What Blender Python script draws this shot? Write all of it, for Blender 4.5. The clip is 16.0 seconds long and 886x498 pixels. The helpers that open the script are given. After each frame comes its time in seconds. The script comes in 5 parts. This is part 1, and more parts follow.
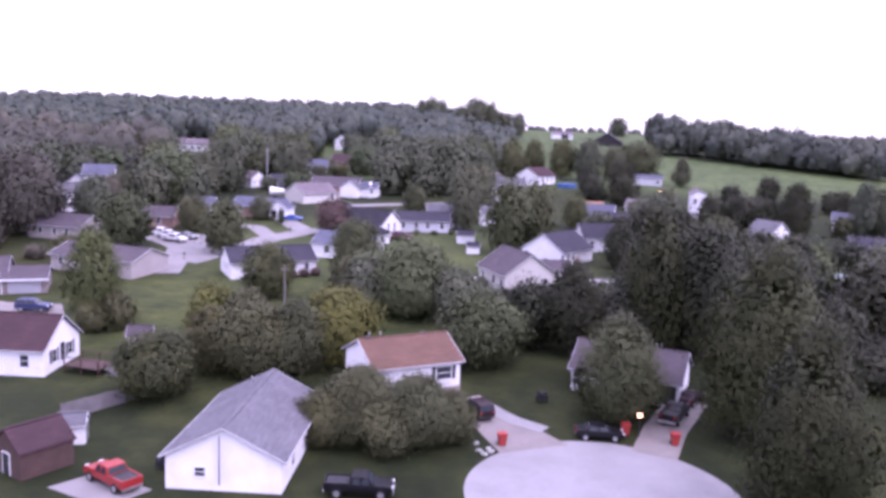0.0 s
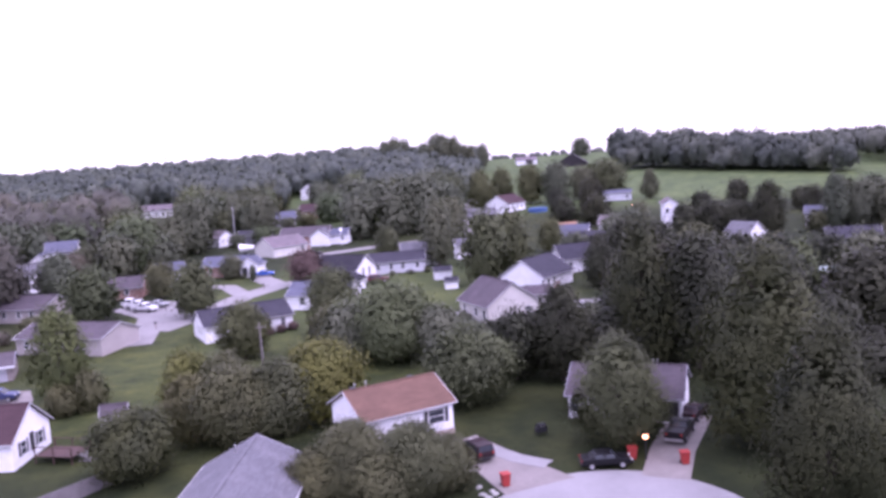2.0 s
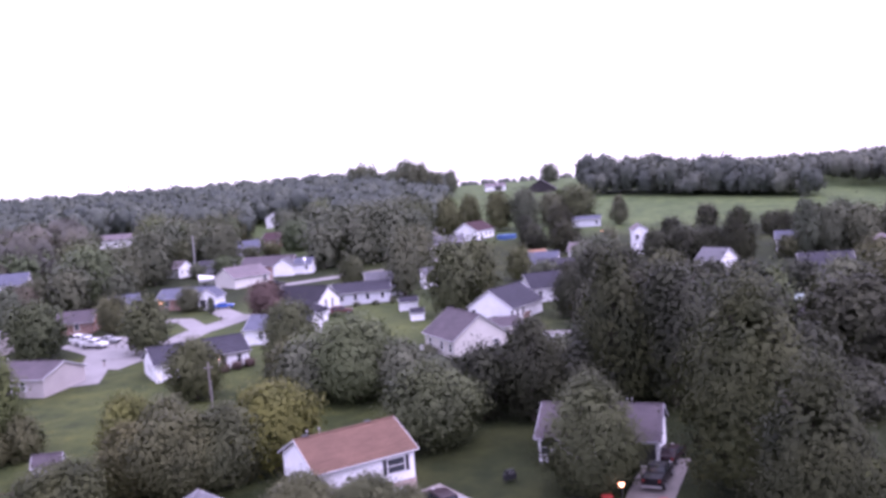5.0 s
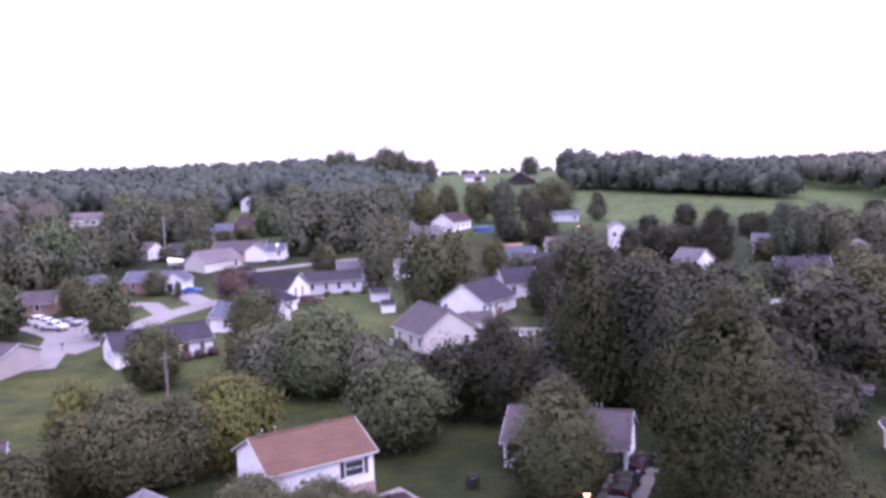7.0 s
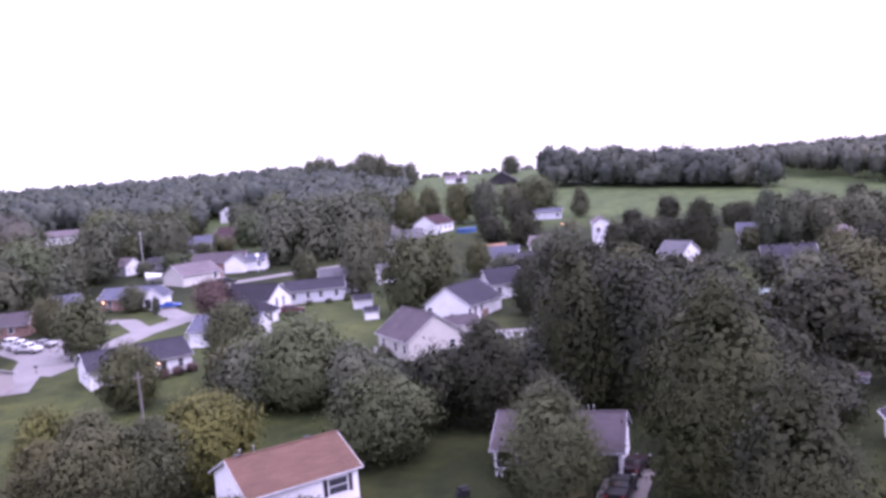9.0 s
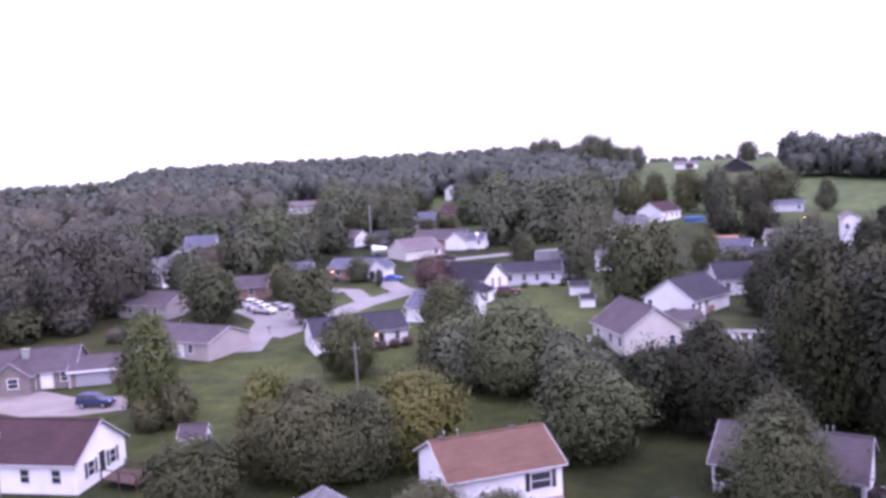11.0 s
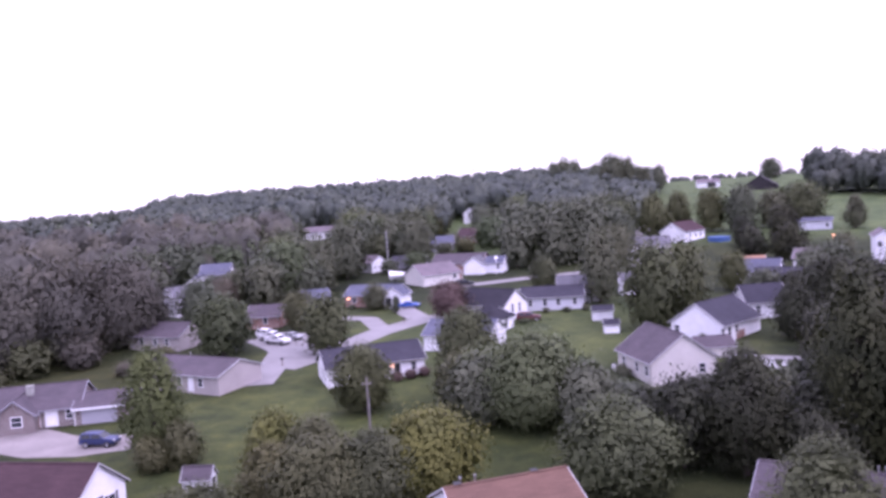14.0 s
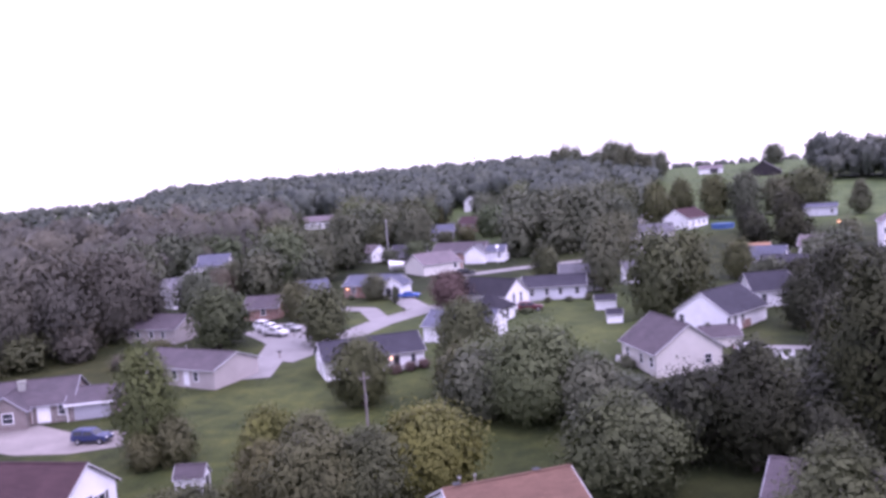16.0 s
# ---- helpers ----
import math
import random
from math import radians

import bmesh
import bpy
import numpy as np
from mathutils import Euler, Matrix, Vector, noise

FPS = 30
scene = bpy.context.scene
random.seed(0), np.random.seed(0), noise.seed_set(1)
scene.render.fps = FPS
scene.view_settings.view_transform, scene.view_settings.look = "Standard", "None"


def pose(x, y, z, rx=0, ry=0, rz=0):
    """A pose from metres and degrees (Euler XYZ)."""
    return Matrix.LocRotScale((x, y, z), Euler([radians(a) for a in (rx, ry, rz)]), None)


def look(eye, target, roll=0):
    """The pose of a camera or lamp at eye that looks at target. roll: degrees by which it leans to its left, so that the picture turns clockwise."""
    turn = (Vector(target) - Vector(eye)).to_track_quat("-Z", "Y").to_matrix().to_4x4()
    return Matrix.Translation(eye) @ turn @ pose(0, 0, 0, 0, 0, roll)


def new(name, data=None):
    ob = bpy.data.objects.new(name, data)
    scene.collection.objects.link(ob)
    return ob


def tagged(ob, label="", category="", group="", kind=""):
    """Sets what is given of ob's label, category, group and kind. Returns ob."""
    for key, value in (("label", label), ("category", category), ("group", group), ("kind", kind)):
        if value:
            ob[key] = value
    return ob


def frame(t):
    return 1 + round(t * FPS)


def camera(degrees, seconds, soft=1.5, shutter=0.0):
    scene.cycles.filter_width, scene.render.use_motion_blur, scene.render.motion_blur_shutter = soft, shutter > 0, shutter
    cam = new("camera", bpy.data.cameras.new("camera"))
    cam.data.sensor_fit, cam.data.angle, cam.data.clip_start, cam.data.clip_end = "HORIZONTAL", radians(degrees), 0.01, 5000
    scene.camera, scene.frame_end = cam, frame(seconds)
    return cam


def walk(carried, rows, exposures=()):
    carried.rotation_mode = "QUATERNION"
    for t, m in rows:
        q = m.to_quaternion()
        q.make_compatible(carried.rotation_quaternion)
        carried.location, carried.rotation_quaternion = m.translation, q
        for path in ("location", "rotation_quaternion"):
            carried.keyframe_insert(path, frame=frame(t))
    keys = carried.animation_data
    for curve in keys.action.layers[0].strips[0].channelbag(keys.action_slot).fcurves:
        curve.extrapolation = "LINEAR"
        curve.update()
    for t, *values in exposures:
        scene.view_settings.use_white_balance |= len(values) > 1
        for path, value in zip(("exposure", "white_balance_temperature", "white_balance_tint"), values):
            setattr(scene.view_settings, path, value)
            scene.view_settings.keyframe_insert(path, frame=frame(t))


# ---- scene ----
cam = camera(56.35, 16.0, soft=3.3, shutter=0.6)
PATH = [
    (0.0, pose(-1.31, -13.04, 30.15, 81.61, -2.18, 6.73)),
    (0.5, pose(-1.05, -12.32, 29.99, 83.16, -2.81, 7.47)),
    (1.0, pose(-1.11, -11.51, 29.84, 82.93, 0.22, 6.17)),
    (1.5, pose(-1.33, -10.64, 29.77, 83.64, 3.25, 5.07)),
    (2.0, pose(-1.62, -9.72, 29.64, 84.14, 4.14, 4.28)),
    (2.5, pose(-1.74, -8.68, 29.57, 84.24, 5.27, 3.74)),
    (3.0, pose(-1.76, -7.63, 29.57, 84.53, 6.03, 3.14)),
    (3.5, pose(-1.64, -6.55, 29.63, 85.66, 5.55, 2.95)),
    (4.0, pose(-1.43, -5.63, 29.67, 85.80, 5.00, 2.77)),
    (6.5, pose(-0.27, -1.58, 29.95, 85.78, 3.22, 0.95)),
    (7.0, pose(-0.10, -0.77, 30.05, 84.94, 2.39, 0.89)),
    (7.5, pose(-0.00, -0.00, 30.00, 84.65, 3.33, 0.34)),
    (8.0, pose(0.10, 0.76, 29.90, 84.97, 4.10, 0.15)),
    (8.5, pose(0.18, 1.54, 29.81, 84.77, 4.97, -0.22)),
    (9.0, pose(0.37, 2.34, 29.72, 85.06, 4.71, -0.37)),
    (9.5, pose(0.56, 3.16, 29.69, 84.46, 4.02, -0.52)),
    (9.8, pose(0.52, 3.62, 29.71, 85.07, 4.00, -0.74)),
    (9.9, pose(0.50, 3.78, 29.72, 86.94, 7.37, 1.88)),
    (10.0, pose(0.49, 3.93, 29.73, 87.31, 5.74, 7.47)),
    (10.1, pose(0.48, 4.09, 29.73, 87.04, 2.73, 10.49)),
    (10.2, pose(0.46, 4.24, 29.74, 84.67, 2.62, 12.58)),
    (12.3, pose(0.18, 7.48, 29.91, 85.39, 3.14, 16.14)),
    (12.5, pose(0.15, 7.79, 29.92, 85.65, 3.51, 16.05)),
    (13.0, pose(0.01, 8.59, 30.00, 85.52, 2.50, 16.35)),
    (13.5, pose(-0.15, 9.41, 30.03, 86.34, 3.23, 16.52)),
    (14.0, pose(-0.31, 10.16, 29.99, 86.44, 3.85, 16.39)),
    (14.5, pose(-0.44, 10.85, 30.01, 85.85, 3.15, 16.43)),
    (15.0, pose(-0.55, 11.49, 30.00, 85.76, 3.83, 16.46)),
    (15.5, pose(-0.65, 12.17, 30.03, 85.15, 3.17, 16.54)),
    (16.0, pose(-0.77, 12.86, 30.00, 85.63, 4.24, 16.47)),
]
walk(cam, PATH, exposures=[(0.0, 0.27, 5700, 51.0), (9.5, 0.27, 5700, 51.0), (12.3, 0.15, 5700, 51.0), (16.0, 0.15, 5700, 51.0)])

# ---- daylight: a bright, closed overcast sky in the evening ----
world = bpy.data.worlds.new("overcast_sky")
scene.world = world
world.use_nodes = True
wn, wl = world.node_tree.nodes, world.node_tree.links
sky = wn.new("ShaderNodeTexSky")
sky.sky_type, sky.sun_disc = "NISHITA", False
sky.sun_elevation, sky.sun_rotation = radians(48), radians(115)
sky_bg = wn["Background"]
sky_bg.inputs["Strength"].default_value = 0.10
cloud_bg = wn.new("ShaderNodeBackground")
cloud_bg.inputs["Color"].default_value = (1.0, 0.985, 1.0, 1)
# an overcast sky is brightest overhead
sky_dir = wn.new("ShaderNodeTexCoord")
sky_xyz = wn.new("ShaderNodeSeparateXYZ")
sky_rise = wn.new("ShaderNodeMapRange")
sky_rise.inputs["From Min"].default_value, sky_rise.inputs["From Max"].default_value = 0.0, 1.0
sky_rise.inputs["To Min"].default_value, sky_rise.inputs["To Max"].default_value = 0.80, 2.35
wl.new(sky_dir.outputs["Generated"], sky_xyz.inputs[0])
wl.new(sky_xyz.outputs["Z"], sky_rise.inputs["Value"])
wl.new(sky_rise.outputs[0], cloud_bg.inputs["Strength"])
both = wn.new("ShaderNodeAddShader")
wl.new(sky.outputs[0], sky_bg.inputs["Color"])
wl.new(sky_bg.outputs[0], both.inputs[0])
wl.new(cloud_bg.outputs[0], both.inputs[1])
wl.new(both.outputs[0], wn["World Output"].inputs["Surface"])
sun_data = bpy.data.lights.new("sun", "SUN")
sun_data.energy, sun_data.angle, sun_data.color = 1.25, radians(35), (1.0, 0.96, 0.92)
sun = new("sun", sun_data)
sun.matrix_world = look((0, 0, 200), (-60, 28, 128))

rng = random.Random(7)

# ---- materials ----


def material(name, rough=0.8, metal=0.0):
    m = bpy.data.materials.new(name)
    m.use_nodes = True
    b = m.node_tree.nodes["Principled BSDF"]
    b.inputs["Roughness"].default_value, b.inputs["Metallic"].default_value = rough, metal
    return m, m.node_tree.nodes, m.node_tree.links, b


def ramp(nodes, links, source, *stops):
    r = nodes.new("ShaderNodeValToRGB")
    while len(r.color_ramp.elements) < len(stops):
        r.color_ramp.elements.new(0.5)
    for e, (p, c) in zip(r.color_ramp.elements, stops):
        e.position, e.color = p, (*c, 1)
    links.new(source, r.inputs[0])
    return r.outputs[0]


def noise_tex(nodes, links, coords, scale, detail=4.0, rough=0.6):
    n = nodes.new("ShaderNodeTexNoise")
    n.inputs["Scale"].default_value, n.inputs["Detail"].default_value, n.inputs["Roughness"].default_value = scale, detail, rough
    links.new(coords, n.inputs["Vector"])
    return n.outputs["Fac"]


def mix(nodes, links, fac, a, b, mode="MIX"):
    m = nodes.new("ShaderNodeMix")
    m.data_type, m.blend_type = "RGBA", mode
    for value, socket in ((fac, m.inputs[0]), (a, m.inputs[6]), (b, m.inputs[7])):
        if isinstance(value, (int, float)):
            socket.default_value = value
        elif isinstance(value, tuple):
            socket.default_value = (*value, 1)
        else:
            links.new(value, socket)
    return m.outputs[2]


def bump(nodes, links, b, height, strength, distance=0.05):
    n = nodes.new("ShaderNodeBump")
    n.inputs["Strength"].default_value, n.inputs["Distance"].default_value = strength, distance
    links.new(height, n.inputs["Height"])
    links.new(n.outputs[0], b.inputs["Normal"])


def scaled(c, k):
    return tuple(min(1.0, v * k) for v in c)


def surface(name, color, rough=0.8, fine=18.0, coarse=0.5, spread=0.25, relief=0.2, metal=0.0):
    """Weathered plain surface: a broad stain pattern and a fine grain."""
    m, n, l, b = material(name, rough, metal)
    at = n.new("ShaderNodeNewGeometry").outputs["Position"]
    broad = noise_tex(n, l, at, coarse, 5)
    grain = noise_tex(n, l, at, fine, 3)
    base = ramp(n, l, broad, (0.3, scaled(color, 1 - spread)), (0.7, scaled(color, 1 + spread * 0.6)))
    fleck = ramp(n, l, grain, (0.3, (0.78, 0.78, 0.78)), (0.7, (1, 1, 1)))
    l.new(mix(n, l, 1.0, base, fleck, "MULTIPLY"), b.inputs["Base Color"])
    bump(n, l, b, grain, relief)
    return m


def shingles(name, color):
    """Asphalt shingles: courses up the slope, tabs that differ, streaks of weather."""
    m, n, l, b = material(name, 0.92)
    b.inputs["Specular IOR Level"].default_value = 0.2
    at = n.new("ShaderNodeTexCoord").outputs["Object"]
    brick = n.new("ShaderNodeTexBrick")
    brick.inputs["Scale"].default_value = 1.0
    brick.inputs["Brick Width"].default_value, brick.inputs["Row Height"].default_value = 0.95, 0.16
    brick.inputs["Mortar Size"].default_value = 0.012
    brick.inputs["Color1"].default_value = (*scaled(color, 0.88), 1)
    brick.inputs["Color2"].default_value = (*scaled(color, 1.12), 1)
    brick.inputs["Mortar"].default_value = (*scaled(color, 0.6), 1)
    l.new(at, brick.inputs["Vector"])
    stain = noise_tex(n, l, at, 0.35, 6)
    grit = noise_tex(n, l, at, 25, 2)
    tone = ramp(n, l, stain, (0.3, (0.78, 0.78, 0.8)), (0.68, (1.08, 1.05, 1.05)))
    tone2 = ramp(n, l, grit, (0.3, (0.85, 0.85, 0.85)), (0.7, (1.1, 1.1, 1.1)))
    c = mix(n, l, 1.0, brick.outputs["Color"], tone, "MULTIPLY")
    l.new(mix(n, l, 1.0, c, tone2, "MULTIPLY"), b.inputs["Base Color"])
    bump(n, l, b, brick.outputs["Fac"], -0.4, 0.02)
    return m


def siding(name, color):
    """Lapped vinyl boards with faint dirt."""
    m, n, l, b = material(name, 0.55)
    coords = n.new("ShaderNodeTexCoord").outputs["Object"]
    parts = n.new("ShaderNodeSeparateXYZ")
    l.new(coords, parts.inputs[0])
    lap = n.new("ShaderNodeMath")
    lap.operation, lap.inputs[1].default_value = "PINGPONG", 0.11
    l.new(parts.outputs["Z"], lap.inputs[0])
    wide = n.new("ShaderNodeMath")
    wide.operation, wide.inputs[1].default_value = "MULTIPLY", 9.0
    l.new(lap.outputs[0], wide.inputs[0])
    dirt = noise_tex(n, l, coords, 0.6, 6)
    base = ramp(n, l, dirt, (0.25, scaled(color, 0.86)), (0.6, color))
    line = ramp(n, l, wide.outputs[0], (0.0, (0.72, 0.72, 0.74)), (0.16, (1, 1, 1)))
    l.new(mix(n, l, 1.0, base, line, "MULTIPLY"), b.inputs["Base Color"])
    bump(n, l, b, wide.outputs[0], 0.3, 0.02)
    return m


def brickwork(name, color):
    m, n, l, b = material(name, 0.85)
    coords = n.new("ShaderNodeTexCoord").outputs["Object"]
    turn = n.new("ShaderNodeMapping")
    turn.inputs["Rotation"].default_value = (radians(90), 0, 0)
    l.new(coords, turn.inputs[0])
    brick = n.new("ShaderNodeTexBrick")
    brick.inputs["Scale"].default_value = 1.0
    brick.inputs["Brick Width"].default_value, brick.inputs["Row Height"].default_value = 0.21, 0.075
    brick.inputs["Mortar Size"].default_value = 0.008
    brick.inputs["Color1"].default_value = (*scaled(color, 0.8), 1)
    brick.inputs["Color2"].default_value = (*scaled(color, 1.2), 1)
    brick.inputs["Mortar"].default_value = (0.42, 0.4, 0.38, 1)
    l.new(turn.outputs[0], brick.inputs["Vector"])
    stain = ramp(n, l, noise_tex(n, l, coords, 0.8, 5), (0.3, (0.8, 0.8, 0.8)), (0.7, (1.1, 1.1, 1.1)))
    l.new(mix(n, l, 1.0, brick.outputs["Color"], stain, "MULTIPLY"), b.inputs["Base Color"])
    bump(n, l, b, brick.outputs["Fac"], -0.5, 0.01)
    return m


def leaves(name, dark, light, cells=False):
    """Foliage: soft drifts of tone, each leaf a little its own, each tree its own cast."""
    m, n, l, b = material(name, 0.65)
    b.inputs["Specular IOR Level"].default_value = 0.2
    info = n.new("ShaderNodeObjectInfo")
    geo = n.new("ShaderNodeNewGeometry")
    at = geo.outputs["Position"]
    patch = noise_tex(n, l, at, 0.3, 2, 0.5)
    base = ramp(n, l, patch, (0.3, dark), (0.7, light))
    island = ramp(n, l, geo.outputs["Random Per Island"], (0.0, (0.91, 0.92, 0.91)), (1.0, (1.09, 1.08, 1.06)))
    cast = ramp(n, l, info.outputs["Random"], (0.0, (0.84, 0.9, 0.92)), (0.5, (1, 1, 1)), (1.0, (1.10, 1.05, 0.95)))
    c = mix(n, l, 1.0, mix(n, l, 1.0, base, island, "MULTIPLY"), cast, "MULTIPLY")
    if cells:
        # neighbouring trees of a wood differ in tone
        cell = n.new("ShaderNodeTexVoronoi")
        cell.voronoi_dimensions = "2D"
        cell.inputs["Scale"].default_value = 0.1
        l.new(at, cell.inputs["Vector"])
        each = ramp(n, l, cell.outputs["Color"], (0.1, (0.8, 0.82, 0.84)), (0.5, (1, 1, 1)), (0.9, (1.2, 1.16, 1.08)))
        c = mix(n, l, 1.0, c, each, "MULTIPLY")
        stand = ramp(n, l, noise_tex(n, l, at, 0.03, 2, 0.5), (0.35, (0.84, 0.86, 0.88)), (0.65, (1.14, 1.12, 1.06)))
        c = mix(n, l, 1.0, c, stand, "MULTIPLY")
    l.new(c, b.inputs["Base Color"])
    through_leaf = n.new("ShaderNodeBsdfTranslucent")
    l.new(mix(n, l, 1.0, c, (1.15, 1.2, 0.9), "MULTIPLY"), through_leaf.inputs["Color"])
    blend = n.new("ShaderNodeMixShader")
    blend.inputs[0].default_value = 0.15
    l.new(b.outputs[0], blend.inputs[1])
    l.new(through_leaf.outputs[0], blend.inputs[2])
    l.new(blend.outputs[0], n["Material Output"].inputs["Surface"])
    return m


def paint(name, color, rough=0.3, metal=0.0, gloss=0.5):
    m, n, l, b = material(name, rough, metal)
    b.inputs["Specular IOR Level"].default_value = gloss
    at = n.new("ShaderNodeNewGeometry").outputs["Position"]
    dust = noise_tex(n, l, at, 3.0, 4)
    l.new(ramp(n, l, dust, (0.3, scaled(color, 0.85)), (0.7, color)), b.inputs["Base Color"])
    l.new(ramp(n, l, dust, (0.3, (rough,) * 3), (0.8, (min(1, rough + 0.25),) * 3)), b.inputs["Roughness"])
    return m


def glow(name, color, strength):
    m, n, l, b = material(name, 0.4)
    b.inputs["Base Color"].default_value = (*color, 1)
    b.inputs["Emission Color"].default_value = (*color, 1)
    b.inputs["Emission Strength"].default_value = strength
    return m


def ground_material():
    """Lawn near by, rough meadow between the gardens, a brighter mown pasture up the hill."""
    m, n, l, b = material("grass", 0.9)
    b.inputs["Specular IOR Level"].default_value = 0.15
    at = n.new("ShaderNodeNewGeometry").outputs["Position"]
    wide = noise_tex(n, l, at, 0.045, 5, 0.65)
    mid = noise_tex(n, l, at, 0.35, 5, 0.7)
    fine = noise_tex(n, l, at, 4.0, 4, 0.7)
    lawn = ramp(n, l, wide, (0.34, (0.013, 0.019, 0.008)), (0.5, (0.022, 0.030, 0.012)), (0.66, (0.042, 0.049, 0.019)))
    patchy = noise_tex(n, l, at, 0.13, 5, 0.7)
    clump = mix(n, l, 1.0, ramp(n, l, mid, (0.3, (0.72, 0.74, 0.72)), (0.7, (1.2, 1.16, 1.05))), ramp(n, l, patchy, (0.36, (0.7, 0.76, 0.74)), (0.64, (1.25, 1.2, 1.1))), "MULTIPLY")
    blade = ramp(n, l, fine, (0.25, (0.7, 0.7, 0.7)), (0.75, (1.25, 1.25, 1.2)))
    c = mix(n, l, 1.0, mix(n, l, 1.0, lawn, clump, "MULTIPLY"), blade, "MULTIPLY")
    pasture = ramp(n, l, wide, (0.3, (0.056, 0.084, 0.036)), (0.7, (0.084, 0.115, 0.050)))
    pasture = mix(n, l, 1.0, pasture, clump, "MULTIPLY")
    # the unmown meadow between the gardens is paler and yellower
    far = n.new("ShaderNodeVectorMath")
    far.operation, far.inputs[1].default_value = "DISTANCE", (-45, 105, 2)
    l.new(at, far.inputs[0])
    rim = n.new("ShaderNodeMapRange")
    rim.inputs["From Min"].default_value, rim.inputs["From Max"].default_value = 16, 44
    rim.inputs["To Min"].default_value, rim.inputs["To Max"].default_value = 0.85, 0.0
    l.new(far.outputs["Value"], rim.inputs["Value"])
    meadow = ramp(n, l, mid, (0.3, (0.042, 0.056, 0.019)), (0.52, (0.064, 0.079, 0.025)), (0.72, (0.096, 0.103, 0.032)))
    c = mix(n, l, rim.outputs[0], c, mix(n, l, 1.0, mix(n, l, 1.0, meadow, ramp(n, l, patchy, (0.38, (0.55, 0.62, 0.62)), (0.62, (1.15, 1.12, 1.0))), "MULTIPLY"), blade, "MULTIPLY"))
    scrub = n.new("ShaderNodeVectorMath")
    scrub.operation, scrub.inputs[1].default_value = "DISTANCE", (-98, 122, 3)
    l.new(at, scrub.inputs[0])
    scrub_rim = n.new("ShaderNodeMapRange")
    scrub_rim.inputs["From Min"].default_value, scrub_rim.inputs["From Max"].default_value = 10, 26
    scrub_rim.inputs["To Min"].default_value, scrub_rim.inputs["To Max"].default_value = 0.8, 0.0
    l.new(scrub.outputs["Value"], scrub_rim.inputs["Value"])
    c = mix(n, l, scrub_rim.outputs[0], c, mix(n, l, 1.0, mix(n, l, 1.0, meadow, (0.62, 0.56, 0.66), "MULTIPLY"), blade, "MULTIPLY"))
    # well-kept lawns along the middle street
    kept = n.new("ShaderNodeVectorMath")
    kept.operation, kept.inputs[1].default_value = "DISTANCE", (-34, 162, 5)
    l.new(at, kept.inputs[0])
    near_kept = n.new("ShaderNodeMapRange")
    near_kept.inputs["From Min"].default_value, near_kept.inputs["From Max"].default_value = 24, 52
    near_kept.inputs["To Min"].default_value, near_kept.inputs["To Max"].default_value = 0.9, 0.0
    l.new(kept.outputs["Value"], near_kept.inputs["Value"])
    mown = ramp(n, l, wide, (0.34, (0.040, 0.058, 0.021)), (0.66, (0.068, 0.086, 0.032)))
    c = mix(n, l, near_kept.outputs[0], c, mix(n, l, 1.0, mown, clump, "MULTIPLY"))
    xyz = n.new("ShaderNodeSeparateXYZ")
    l.new(at, xyz.inputs[0])
    up = n.new("ShaderNodeMapRange")
    up.inputs["From Min"].default_value, up.inputs["From Max"].default_value = 262, 300
    l.new(xyz.outputs["Y"], up.inputs["Value"])
    l.new(mix(n, l, up.outputs[0], c, pasture), b.inputs["Base Color"])
    bump(n, l, b, fine, 0.6, 0.15)
    return m


GRASS = ground_material()
CONCRETE = surface("pale_concrete", (0.232, 0.222, 0.222), 0.85, 9.0, 0.25, 0.16, 0.1)
PALECONCRETE = surface("worn_pale_concrete", (0.262, 0.256, 0.262), 0.85, 9.0, 0.25, 0.14, 0.1)
GRAVEL = surface("pale_gravel", (0.235, 0.212, 0.200), 0.95, 5.0, 0.3, 0.2, 0.4)
WHITE = siding("white_vinyl_siding", (0.83, 0.83, 0.86))
CREAM = siding("cream_vinyl_siding", (0.63, 0.61, 0.575))
GREYSIDE = siding("grey_vinyl_siding", (0.34, 0.34, 0.385))
PALESIDE = siding("pale_grey_vinyl_siding", (0.56, 0.57, 0.62))
TAN = siding("tan_vinyl_siding", (0.38, 0.345, 0.335))
BRICK = brickwork("red_brick", (0.26, 0.12, 0.09))
GREYBRICK = brickwork("grey_brown_brick", (0.135, 0.100, 0.098))
PINKBRICK = brickwork("pale_pink_brick", (0.42, 0.31, 0.28))
TRIM = paint("white_trim", (0.82, 0.82, 0.84), 0.45)
GUTTER = paint("dull_white_trim", (0.46, 0.46, 0.48), 0.5)
DARKTRIM = paint("black_painted_wood", (0.02, 0.02, 0.024), 0.5)
SLATE = shingles("slate_grey_shingles", (0.140, 0.140, 0.156))
DARKSLATE = shingles("dark_blue_grey_shingles", (0.047, 0.046, 0.060))
REDROOF = shingles("faded_red_shingles", (0.138, 0.083, 0.062))
BLACKROOF = shingles("near_black_shingles", (0.032, 0.031, 0.040))
BROWNROOF = shingles("dark_brown_shingles", (0.062, 0.037, 0.042))
MAUVE = shingles("mauve_grey_shingles", (0.092, 0.079, 0.09))
PALEROOF = shingles("pale_mauve_shingles", (0.165, 0.142, 0.155))
GREENMETAL = paint("pale_green_sheet_metal", (0.22, 0.28, 0.27), 0.5, 0.2)
ORANGEROOF = paint("rusty_orange_sheet_metal", (0.27, 0.15, 0.09), 0.75)
BLUEROOF = shingles("blue_grey_shingles", (0.105, 0.112, 0.152))
